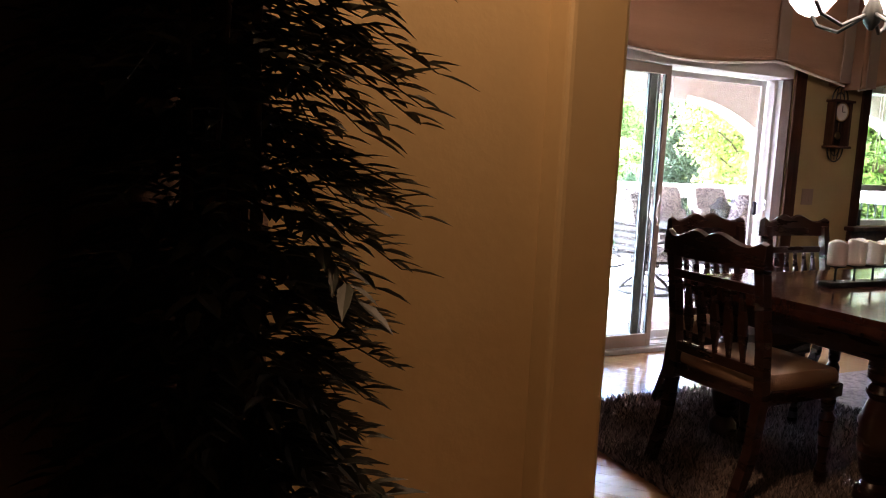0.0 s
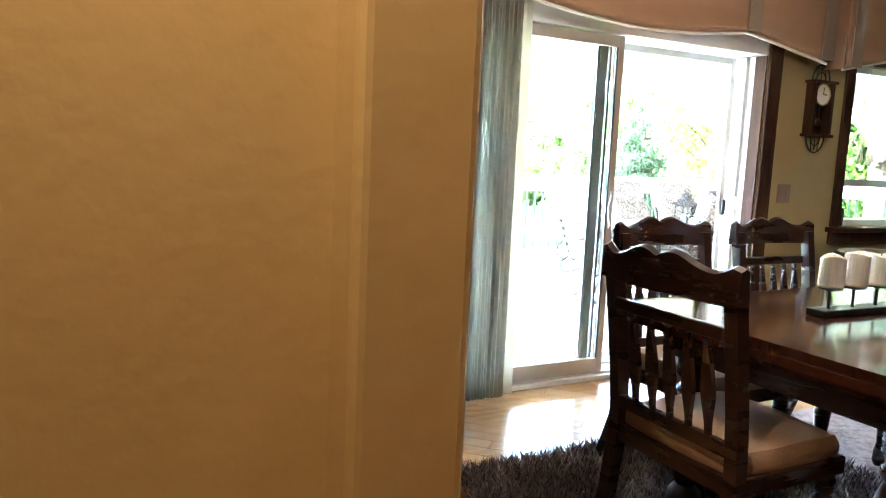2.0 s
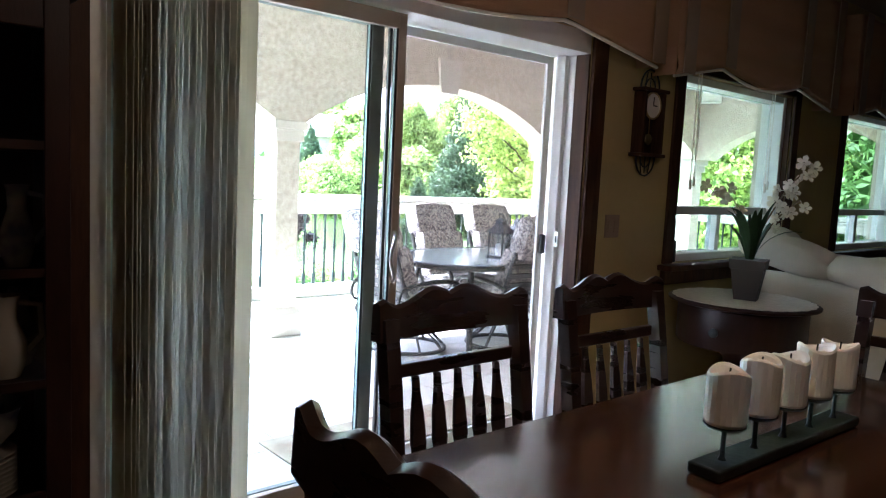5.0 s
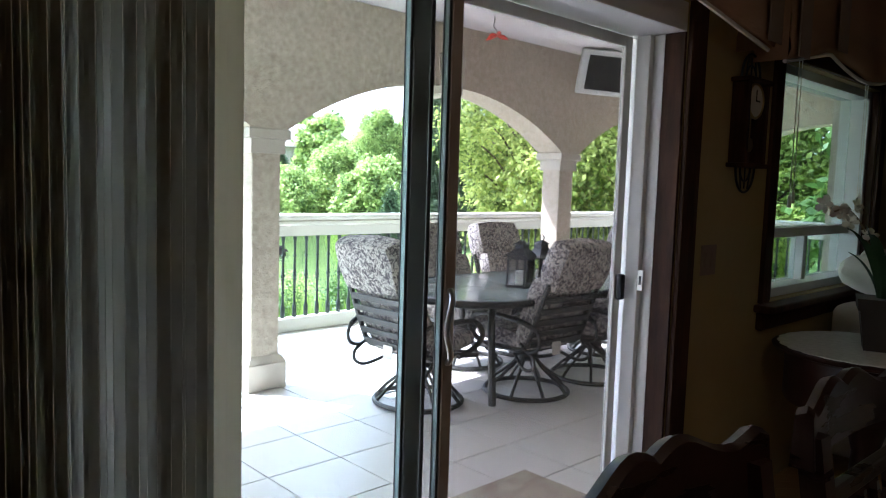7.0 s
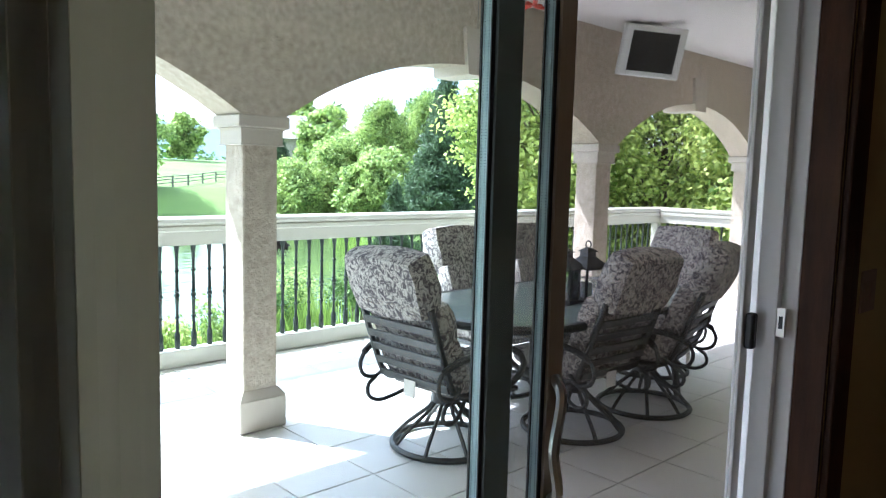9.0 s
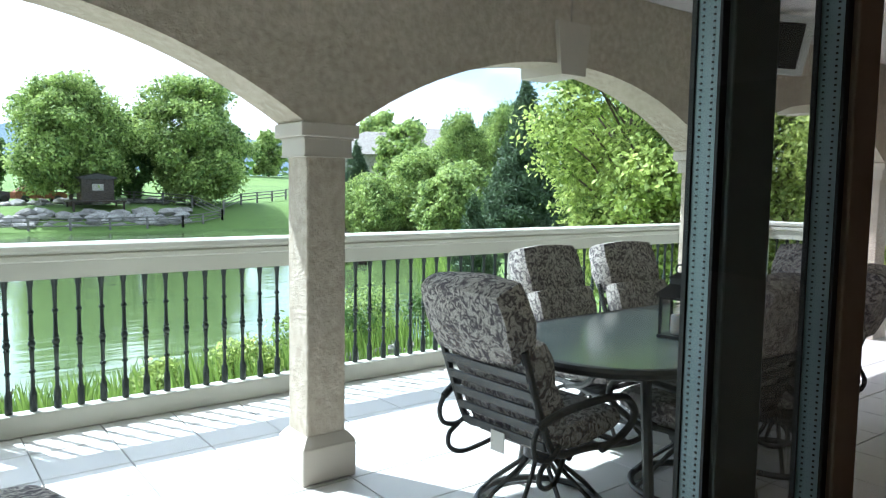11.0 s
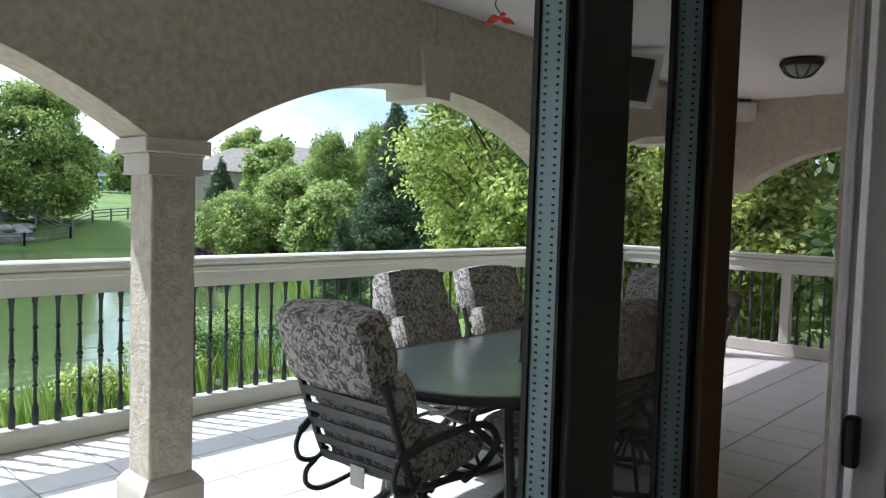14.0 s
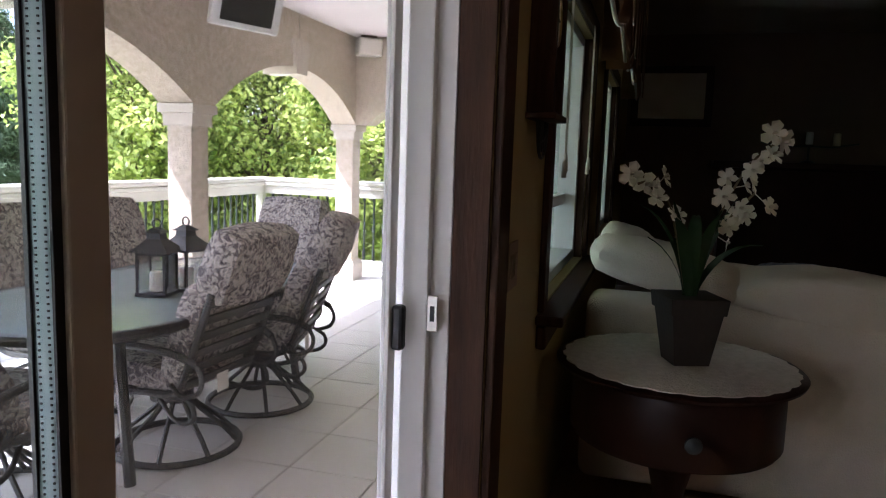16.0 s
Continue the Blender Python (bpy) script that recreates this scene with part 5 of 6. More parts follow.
for x in (CX0 + 0.05, CX1 - 0.05):
    for y in (CY0 + 0.045, CY1 - 0.05):
        part("foot", lathe([(0.022, 0), (0.034, 0.015), (0.03, 0.05), (0.045, 0.09), (0.045, 0.12), (0.032, 0.14), (0.04, 0.164)], 16, (x, y, 0)), CABWOOD, cab, "", True)
dr = part("drawer", B(CX0 + 0.02, CY0, 0.215, CX1 - 0.02, CY0 + 0.0195, 0.395, bevel=0.004), CABWOOD, cab)
for x in (3.43, 3.945):
    part("knob", T([(x, CY0, 0.285), (x, CY0 - 0.012, 0.285), (x, CY0 - 0.014, 0.285), (x, CY0 - 0.03, 0.285), (x, CY0 - 0.034, 0.285)], [0.008, 0.008, 0.017, 0.017, 0.008], 12), BRASS, dr, "pale wooden knob", True)
cm_ = (CX0 + CX1) / 2
for xa, xb, kx in ((CX0 + 0.004, cm_ - 0.002, cm_ - 0.027), (cm_ + 0.002, CX1 - 0.004, cm_ + 0.027)):
    bm = bmesh.new()
    s = 0.058
    box(bm, xa, CY0, 0.432, xa + s, CY0 + 0.0195, 1.698, 0.003)
    box(bm, xb - s, CY0, 0.432, xb, CY0 + 0.0195, 1.698, 0.003)
    box(bm, xa + s, CY0, 0.432, xb - s, CY0 + 0.0195, 0.475, 0.003)
    box(bm, xa + s, CY0, 1.62, xb - s, CY0 + 0.0195, 1.698, 0.003)
    d = part("door", bm, CABWOOD, cab, "glazed cabinet door with glazing bars")
    xm = (xa + xb) / 2
    part("glazing_bar", B(xm - 0.011, CY0 + 0.003, 0.475, xm + 0.011, CY0 + 0.016, 1.62), CABWOOD, d)
    for z in (0.755, 1.035, 1.345):
        part("glazing_bar", B(xa + s, CY0 + 0.004, z - 0.011, xb - s, CY0 + 0.0155, z + 0.011), CABWOOD, d)
    part("pane", B(xa + s, CY0 + 0.017, 0.475, xb - s, CY0 + 0.019, 1.62), CABGLASS, d).visible_shadow = False
    part("knob", T([(kx, CY0, 1.037), (kx, CY0 - 0.012, 1.037), (kx, CY0 - 0.014, 1.037), (kx, CY0 - 0.03, 1.037), (kx, CY0 - 0.034, 1.037)], [0.008, 0.008, 0.018, 0.018, 0.008], 12), BRASS, d, "pale wooden knob", True)
SH = (0.44, 0.752, 1.030, 1.340)
for z in SH:
    part("shelf", B(CX0 + 0.031, CY0 + 0.03, z - 0.012, CX1 - 0.031, CY1 - 0.021, z + 0.003), CABWOOD, cab)


def crockery(kind, x, y, z, n=1, r=0.09, m=None):
    m = m or CHINA
    if kind == "plates":
        t = tagged(part("plate_stack", bmesh.new(), m), "stack of white china plates on a cabinet shelf", "plates")
        bm = bmesh.new()
        for k in range(n):
            lathe([(r * 0.55, 0.013 * k), (r, 0.013 * k + 0.007), (r, 0.013 * k + 0.009), (r * 0.5, 0.013 * k + 0.005)], 24, (0, 0, 0), bm)
    elif kind == "bowl":
        t = tagged(part("serving_bowl", bmesh.new(), m), "round china serving bowl on a cabinet shelf", "bowl")
        bm = lathe([(r * 0.45, 0), (r * 0.5, 0.012), (r * 0.85, 0.05), (r, 0.11), (r * 1.03, 0.115), (r * 0.94, 0.11), (r * 0.5, 0.03)], 28)
    elif kind == "cup":
        t = tagged(part("teacup", bmesh.new(), m), "white china cup on a cabinet shelf", "cup")
        bm = lathe([(r * 0.5, 0), (r * 0.55, 0.008), (r * 0.9, 0.04), (r, 0.085), (r * 0.93, 0.084), (r * 0.5, 0.02)], 22)
        tube(bm, [(r * 0.92, 0, 0.07), (r * 1.5, 0, 0.065), (r * 1.5, 0, 0.03), (r * 0.8, 0, 0.022)], 0.006, 6)
    elif kind == "pitcher":
        t = tagged(part("pitcher", bmesh.new(), m), "tall china pitcher on a cabinet shelf", "pitcher")
        bm = lathe([(r * 0.7, 0), (r, 0.04), (r, 0.09), (r * 0.55, 0.15), (r * 0.6, 0.19), (r * 0.75, 0.21), (r * 0.65, 0.208), (r * 0.4, 0.15)], 22)
        tube(bm, [(r * 0.6, 0, 0.19), (r * 1.6, 0, 0.18), (r * 1.7, 0, 0.10), (r, 0, 0.06)], 0.008, 6)
    else:
        t = tagged(part("platter", bmesh.new(), m), "large oval china platter leaning at the back", "platter")
        bm = lathe([(r * 0.3, 0), (r * 0.8, 0.004), (r, 0.014), (r, 0.018), (r * 0.75, 0.009), (r * 0.2, 0.006)], 32)
        bmesh.ops.transform(bm, matrix=pose(0, 0, r, 78, 0, 0), verts=bm.verts)
    bmesh.ops.recalc_face_normals(bm, faces=bm.faces)
    bm.to_mesh(t.data)
    bm.free()
    t.data.polygons.foreach_set("use_smooth", [True] * len(t.data.polygons))
    t.data.set_sharp_from_angle(angle=radians(50))
    t.location = (x, y, z + 0.004)


yc = 5.72
crockery("plates", 3.575, yc, SH[2], 14, 0.085)
crockery("cup", 3.565, yc, SH[2] + 0.195, 1, 0.05)
crockery("plates", 3.38, yc, SH[2], 10, 0.07, BLUECHINA)
crockery("plates", 3.80, yc, SH[2], 8, 0.075, BLUECHINA)
crockery("cup", 3.80, yc, SH[2] + 0.115, 1, 0.045, BLUECHINA)
crockery("cup", 3.93, yc + 0.02, SH[2], 1, 0.045, BLUECHINA)
crockery("pitcher", 4.02, yc, SH[2], 1, 0.04, BLUECHINA)
crockery("cup", 3.72, yc, SH[3], 1, 0.06, BLUECHINA)
crockery("bowl", 3.42, yc, SH[3], 1, 0.11, BLUECHINA)
crockery("platter", 3.50, 5.80, SH[3], 1, 0.12, BLUECHINA)
crockery("platter", 3.45, 5.80, SH[1], 1, 0.12, BLUECHINA)
crockery("bowl", 3.82, yc, SH[1], 1, 0.12, BLUECHINA)
crockery("pitcher", 3.985, yc - 0.03, SH[1], 1, 0.05)
crockery("pitcher", 4.035, yc + 0.08, SH[1], 1, 0.045, BLUECHINA)
crockery("cup", 3.56, yc, SH[1], 1, 0.055, BLUECHINA)
crockery("plates", 3.93, yc, SH[0], 9, 0.085)
crockery("bowl", 3.93, yc, SH[0] + 0.12, 1, 0.10, BLUECHINA)
crockery("cup", 3.76, yc - 0.03, SH[0], 1, 0.055)
crockery("bowl", 3.45, yc, SH[0] + 0.05, 1, 0.15)
crockery("plates", 3.45, yc, SH[0], 3, 0.11)

# vertical blinds, stacked at the left of the door
bl = thing("vertical_blind", "grey-green vertical blind drawn to one side", "blind", pose(0, 0, 0))
part("head_rail", B(4.16, 5.805, 2.20, 6.64, 5.855, 2.245, bevel=0.004), WHITEVINYL, bl)
for k in range(22):
    x = 4.300 + 0.0165 * k if k < 21 else 4.672
    bm = bmesh.new()
    w = 0.089
    pts = [(-w / 2 + w * i / 6, 0.007 * math.sin(math.pi * i / 6)) for i in range(7)]
    poly = pts + [(px_, py_ + 0.0012) for px_, py_ in reversed(pts)]
    prism(poly, 0.025, 2.198, "z", bm)
    ang = (-70 if k > 13 else -84) + 8 * math.sin(k * 1.7) if k < 21 else -14
    bmesh.ops.transform(bm, matrix=pose(x, 5.825 + 0.006 * math.sin(k * 2.3), 0, 0, 0, ang), verts=bm.verts)
    part("vane", bm, BLINDMAT, bl)


def valance(name, x0, x1, xb0, xb1, z_mid, z_end):
    """A flat pleated fabric valance with a scalloped lower edge, white lining showing below."""
    v = thing(name, "tan pleated fabric valance with taupe bands", "valance", pose(0, 0, 0))
    yf = 5.745

    def low(x):
        """The lower edge: tails at both ends, notched at the bands, sagging between them."""
        if x < xb0:
            return z_end + (z_mid - z_end) * (x - x0) / (xb0 - x0)
        if x > xb1:
            return z_end + (z_mid - z_end) * (x1 - x) / (x1 - xb1)
        return z_mid - 0.065 * math.sin(math.pi * (x - xb0) / (xb1 - xb0))

    n = 40
    bm = bmesh.new()
    cols = []
    for i in range(n + 1):
        x = x0 + (x1 - x0) * i / n
        zl = low(x)
        col = []
        for j in range(19):
            f = j / 18
            z = zl + (2.62 - zl) * f
            fold = 0.016 * abs(math.sin(f * 18 * math.pi / 2.6)) * max(0, 1 - f * 2.2)
            col.append(bm.verts.new((x, yf - fold - 0.012 * math.sin(i * 0.5) * (1 - f), z)))
        cols.append(col)
    for a, b in zip(cols, cols[1:]):
        for j in range(18):
            bm.faces.new((a[j], b[j], b[j + 1], a[j + 1]))
    front = part("cloth", bm, VALFAB, v, "tan horizontally pleated cloth", True)
    md = front.modifiers.new("thick", "SOLIDIFY")
    md.thickness, md.offset = 0.004, 1
    bm = bmesh.new()
    tube(bm, [(x0 + (x1 - x0) * i / n, yf + 0.012, low(x0 + (x1 - x0) * i / n) - 0.006) for i in range(n + 1)], 0.009, 6)
    part("lining_edge", bm, LINING, v, "white lining at the lower edge", True)
    for x in (x0 + 0.06, xb0, xb1, x1 - 0.06):
        part("band", B(x - 0.055, yf - 0.042, low(x) - 0.004, x + 0.055, yf - 0.034, 2.62, bevel=0.003), VALFAB2, v, "taupe fabric band")
    part("side_return", B(x0 - 0.004, yf, z_end, x0, 5.882, 2.62), VALFAB, v)
    part("side_return", B(x1, yf, z_end, x1 + 0.004, 5.882, 2.62), VALFAB, v)
    part("board", B(x0, yf + 0.002, 2.60, x1, 5.904, 2.62), CASING, v)


valance("door_valance", 3.95, 6.86, 4.62, 6.15, 2.03, 1.92)
valance("window_valance", 7.02, 8.98, 7.50, 8.45, 1.995, 1.90)
valance("window_valance", 9.35, 11.31, 9.83, 10.78, 1.995, 1.90)

# clock
ck = thing("wall_clock", "wooden pendulum wall clock with wrought iron scrolls", "clock", pose(6.99, 5.903, 0))
for s in (-1, 1):
    part("side_post", B(s * 0.085 - 0.012, -0.07, 1.4905, s * 0.085 + 0.012, 0, 1.8095, bevel=0.003), CASING, ck)
part("top_shelf", B(-0.115, -0.08, 1.81, 0.115, 0, 1.828, bevel=0.004), CASING, ck)
part("bottom_shelf", B(-0.115, -0.08, 1.472, 0.115, 0, 1.49, bevel=0.004), CASING, ck)
part("back_panel", B(-0.073, -0.012, 1.4905, 0.073, 0, 1.8095), CABWOOD, ck)
face = lathe([(0.066, -0.006), (0.068, 0.0), (0.066, 0.006)], 32)
bmesh.ops.transform(face, matrix=pose(0, -0.05, 1.74, 90, 0, 0), verts=face.verts)
fc = part("dial", face, LINING, ck, "round cream dial")
rg_ = bmesh.new()
tube(rg_, [(0.068 * math.cos(a), -0.055, 1.74 + 0.068 * math.sin(a)) for a in np.linspace(0, 2 * math.pi, 33)], 0.006, 6, False)
part("bezel", rg_, BRASS, fc)
part("pointer", B(-0.003, -0.0595, 1.74, 0.003, -0.0575, 1.785), BLACKRUB, fc)
part("pointer", B(0, -0.0595, 1.737, 0.034, -0.0575, 1.743), BLACKRUB, fc)
pdl = lathe([(0.028, -0.004), (0.03, 0), (0.028, 0.004)], 24)
bmesh.ops.transform(pdl, matrix=pose(0, -0.04, 1.565, 90, 0, 0), verts=pdl.verts)
tube(pdl, [(0, -0.04, 1.59), (0, -0.04, 1.68)], 0.003, 6)
part("pendulum", pdl, BRASS, ck, "brass pendulum")
for zc, s in ((1.828, 1), (1.472, -1)):
    bm = bmesh.new()
    tube(bm, [(0.085 * math.cos(a), -0.03, zc + s * 0.10 * math.sin(a)) for a in np.linspace(0, math.pi, 20)], 0.005, 6)
    tube(bm, [(0.045 * math.cos(a), -0.03, zc + s * 0.055 * math.sin(a)) for a in np.linspace(0, math.pi, 16)], 0.004, 6)
    for x in (-0.05, 0, 0.05):
        tube(bm, [(x, -0.03, zc), (x * 0.6, -0.03, zc + s * 0.085)], 0.0035, 5)
    part("scroll", bm, IRON, ck, "black iron scrollwork")
sw = thing("light_switch", "taupe double light switch plate on the wall", "switch", pose(6.78, 5.904, 1.10))
part("plate", B(-0.06, -0.006, -0.06, 0.06, 0, 0.06, bevel=0.002), VALFAB2, sw)
for x in (-0.025, 0.025):
    part("rocker", B(x - 0.014, -0.010, -0.03, x + 0.014, -0.0065, 0.03, bevel=0.002), VALFAB2, sw)

for x, y in ((7.44, 5.862), (8.36, 5.868)):
    co_ = thing("blind_cord", "white blind cord with tassels hanging by the window", "cord", pose(x, y, 0), "window blind cords")
    for dx, zb in ((0, 1.34), (0.035, 1.36)):
        part("cord", T([(dx, 0, zb + 0.03), (dx, 0, 1.968)], 0.0022, 5), LINING, co_)
        part("tassel", lathe([(0.004, zb - 0.03), (0.009, zb - 0.028), (0.007, zb + 0.02), (0.003, zb + 0.03)], 10, (dx, 0, 0)), LINING, co_)

# chandelier over the table
cd = thing("chandelier", "bronze chandelier with lit frosted glass shades", "chandelier", pose(4.84, 4.15, 0))
part("stem", T([(0, 0, 1.92), (0, 0, CEIL)], 0.012), IRON, cd)
part("hub", lathe([(0.008, 1.86), (0.03, 1.89), (0.04, 1.93), (0.02, 1.98)], 16), IRON, cd, "", True)
SHADE = emit_mat("lit_frosted_shade", (1.0, 0.74, 0.46), 0.2)
for k in range(5):
    a = 2 * math.pi * k / 5 + 0.4
    c_, s_ = math.cos(a), math.sin(a)
    arm = part("arm", T([(0.03 * c_, 0.03 * s_, 1.92), (0.14 * c_, 0.14 * s_, 1.87), (0.24 * c_, 0.24 * s_, 1.91), (0.27 * c_, 0.27 * s_, 1.96)], 0.008), IRON, cd, "", True)
    part("shade", lathe([(0.025, 1.955), (0.06, 1.975), (0.095, 2.02), (0.105, 2.06), (0.10, 2.06), (0.055, 1.985)], 20, (0.27 * c_, 0.27 * s_, 0)), SHADE, arm, "lit frosted glass shade", True)
lamp("chandelier_bulbs", "POINT", (4.84, 4.15, 2.10), 0.9, (1.0, 0.72, 0.44), 0.2)

# round side table, doily, orchid
rt = thing("side_table", "round dark wood side table with drum frieze", "side table", pose(7.385, 5.46, 0))
part("top", lathe([(0.355, 0.715), (0.38, 0.722), (0.385, 0.732), (0.375, 0.74)], 48), CABWOOD, rt, "", True)
part("drum", lathe([(0.32, 0.50), (0.33, 0.515), (0.33, 0.70), (0.325, 0.7145)], 48), CABWOOD, rt, "curved dark frieze with drawer", True)
part("pedestal", lathe([(0.16, 0.06), (0.14, 0.10), (0.06, 0.16), (0.05, 0.3), (0.08, 0.42), (0.15, 0.4995)], 24), CABWOOD, rt, "", True)
for k in range(3):
    a = 2 * math.pi * k / 3 + 0.5
    part("foot", T([(0.1 * math.cos(a), 0.1 * math.sin(a), 0.10), (0.25 * math.cos(a), 0.25 * math.sin(a), 0.08), (0.34 * math.cos(a), 0.34 * math.sin(a), 0.02)], [0.04, 0.03, 0.02], 8), CABWOOD, rt, "", True)
a = math.atan2(5.2 - 5.46, 5.1 - 7.385)
kn = part("knob", lathe([(0.008, 0), (0.012, 0.02), (0.024, 0.03), (0.024, 0.04), (0.01, 0.046)], 16), IRON, rt, "shiny metal knob", True)
kn.matrix_basis = pose(0.33 * math.cos(a), 0.33 * math.sin(a), 0.60, 0, 90, math.degrees(a))
n = 72
bm = bmesh.new()
rr_ = [0.355 + 0.010 * abs(math.sin(k * math.pi * 24 / n)) for k in range(n)]
bm_top = [(rr_[k] * math.cos(2 * math.pi * k / n), rr_[k] * math.sin(2 * math.pi * k / n)) for k in range(n)]
prism(bm_top, 0.7405, 0.7435, "z", bm)
dy = tagged(part("doily", bm, DOILY), "round white lace doily on the side table", "doily")
dy.location = (7.385, 5.46, 0)

orc = thing("orchid", "cream orchid with long leaves in a dark square pot", "potted orchid", pose(7.375, 5.44, 0.744, 0, 0, 20))
bm = bmesh.new()
for (z0, a0), (z1, a1) in (((0, 0.056), (0.165, 0.080)), ((0.166, 0.087), (0.215, 0.092))):
    lo = [bm.verts.new((sx * a0, sy * a0, z0)) for sx, sy in ((-1, -1), (1, -1), (1, 1), (-1, 1))]
    hi = [bm.verts.new((sx * a1, sy * a1, z1)) for sx, sy in ((-1, -1), (1, -1), (1, 1), (-1, 1))]
    for k in range(4):
        bm.faces.new((lo[k], lo[(k + 1) % 4], hi[(k + 1) % 4], hi[k]))
    bm.faces.new(lo[::-1]), bm.faces.new(hi)
part("pot", bm, POTMAT, orc, "dark grey square tapered pot")
ro = random.Random(21)
for k in range(13):
    a = k * 2.4
    L, out = ro.uniform(0.22, 0.42), ro.uniform(0.05, 0.26)
    bm = bmesh.new()
    rows = []
    for i in range(9):
        f = i / 8
        x, z = 0.02 + out * f ** 1.6, 0.21 + L * (f - 0.35 * f ** 3 * (out / 0.2))
        w = 0.021 * math.sin(math.pi * min(1, f * 0.85 + 0.12)) + 0.001
        rows.append([bm.verts.new((x, -w, z + 0.004)), bm.verts.new((x, 0, z)), bm.verts.new((x, w, z + 0.004))])
    for p, q in zip(rows, rows[1:]):
        bm.faces.new((p[0], p[1], q[1], q[0])), bm.faces.new((p[1], p[2], q[2], q[1]))
    bmesh.ops.transform(bm, matrix=pose(0, 0, 0, 0, 0, math.degrees(a)), verts=bm.verts)
    part("leaf", bm, ORCHLEAF, orc, "", True)


def blossom(bm, at, aim, s):
    q = Vector(aim).to_track_quat("Z", "Y").to_matrix().to_4x4()
    m = Matrix.Translation(at) @ q
    for k in range(5):
        w = s * (0.42 if k % 2 else 0.30)
        pts = [(0, 0, 0), (0.35 * s, w * 0.8, 0.10 * s), (0.75 * s, w, 0.22 * s), (s, 0, 0.18 * s), (0.75 * s, -w, 0.22 * s), (0.35 * s, -w * 0.8, 0.10 * s)]
        r = Matrix.Rotation(2 * math.pi * k / 5, 4, "Z")
        f = bm.faces.new([bm.verts.new(m @ r @ Vector(p)) for p in pts])
    tube(bm, [m @ Vector((0, 0, 0)), m @ Vector((0.1 * s, 0, 0.3 * s)), m @ Vector((0.3 * s, 0, 0.35 * s))], [0.1 * s, 0.14 * s, 0.05 * s], 6)


# two arching sprays, one low and leaning north, one tall and leaning south, the blossoms well apart
SPRAYS = (([(0.0, 0.01, 0.20), (0.0, 0.05, 0.38), (-0.01, 0.09, 0.50), (-0.02, 0.15, 0.57), (-0.03, 0.20, 0.56)], 6),
          ([(0.0, -0.01, 0.20), (0.01, -0.04, 0.36), (0.02, -0.10, 0.50), (0.02, -0.17, 0.63), (0.02, -0.25, 0.70)], 10),
          ([(0.0, 0.0, 0.20), (0.02, -0.05, 0.34), (0.04, -0.13, 0.46), (0.05, -0.21, 0.54)], 5))
for k, (pts, nf) in enumerate(SPRAYS):
    st = part("stem", T(curve(pts, 3), 0.0042, 6), STEMMAT, orc, "", True)
    for i in range(nf):
        f = 0.50 + 0.50 * i / (nf - 1)
        g = f * (len(pts) - 1)
        j = min(int(g), len(pts) - 2)
        p = Vector(pts[j]).lerp(Vector(pts[j + 1]), g - j)
        side = 1 if i % 2 else -1
        off = Vector((ro.uniform(-0.045, 0.0), side * ro.uniform(0.012, 0.045), ro.uniform(-0.045, 0.03)))
        bm = bmesh.new()
        blossom(bm, p + off, (-0.8 + ro.uniform(-0.4, 0.4), side * ro.uniform(0.1, 0.9), ro.uniform(-0.3, 0.5)), ro.uniform(0.032, 0.045))
        tube(bm, [p, p + off], 0.0018, 5)
        part("blossom", bm, PETAL, st)

# sofa with its back to the room
so = thing("sofa", "cream upholstered sofa with loose cushions, back to the table", "sofa", pose(0, 0, 0))
SXo = 7.88
part("back", B(SXo, 3.2, 0.08, SXo + 0.24, 5.80, 0.84, bevel=0.05, seg=4), CREAMFAB, so, "", True)
part("base", B(SXo + 0.241, 3.2, 0.08, SXo + 0.98, 5.74, 0.32, bevel=0.03), CREAMFAB, so, "", True)
part("arm", B(SXo + 0.241, 5.50, 0.321, SXo + 0.98, 5.74, 0.66, bevel=0.07, seg=4), CREAMFAB, so, "", True)
for k, y in enumerate((5.05, 4.25, 3.5)):
    part("seat_cushion", cushion(bmesh.new(), 0.70, 0.80, 0.20, pose(SXo + 0.62, y, 0.42), 0.25), CREAMFAB, so, "", True)
    part("back_cushion", cushion(bmesh.new(), 0.24, 0.82, 0.46, pose(SXo + 0.22, y, 0.76, 0, -8, 0), 0.3), CREAMFAB, so, "", True)
for y, w, z, tip in ((5.50, 0.62, 0.955, 12), (4.86, 0.86, 0.875, 4), (4.10, 0.86, 0.845, 2), (3.5, 0.7, 0.83, 0)):
    part("crest_roll", cushion(bmesh.new(), 0.30, w, 0.20, pose(SXo + 0.12, y, z, tip, 0, 2), 0.5), CREAMFAB, so, "puffy cream roll along the back", True)
part("bolster", cushion(bmesh.new(), 0.30, 0.24, 0.17, pose(SXo + 0.30, 5.66, 1.02, 20, 0, 10), 0.5), CREAMFAB, so, "", True)
pl = tagged(part("throw_pillow", cushion(bmesh.new(), 0.42, 0.14, 0.36, pose(SXo + 0.55, 5.0, 0.78, 20, 10, 60), 0.4), BLUECHINA, None, "", True), "patterned throw pillow lying on the sofa", "pillow")

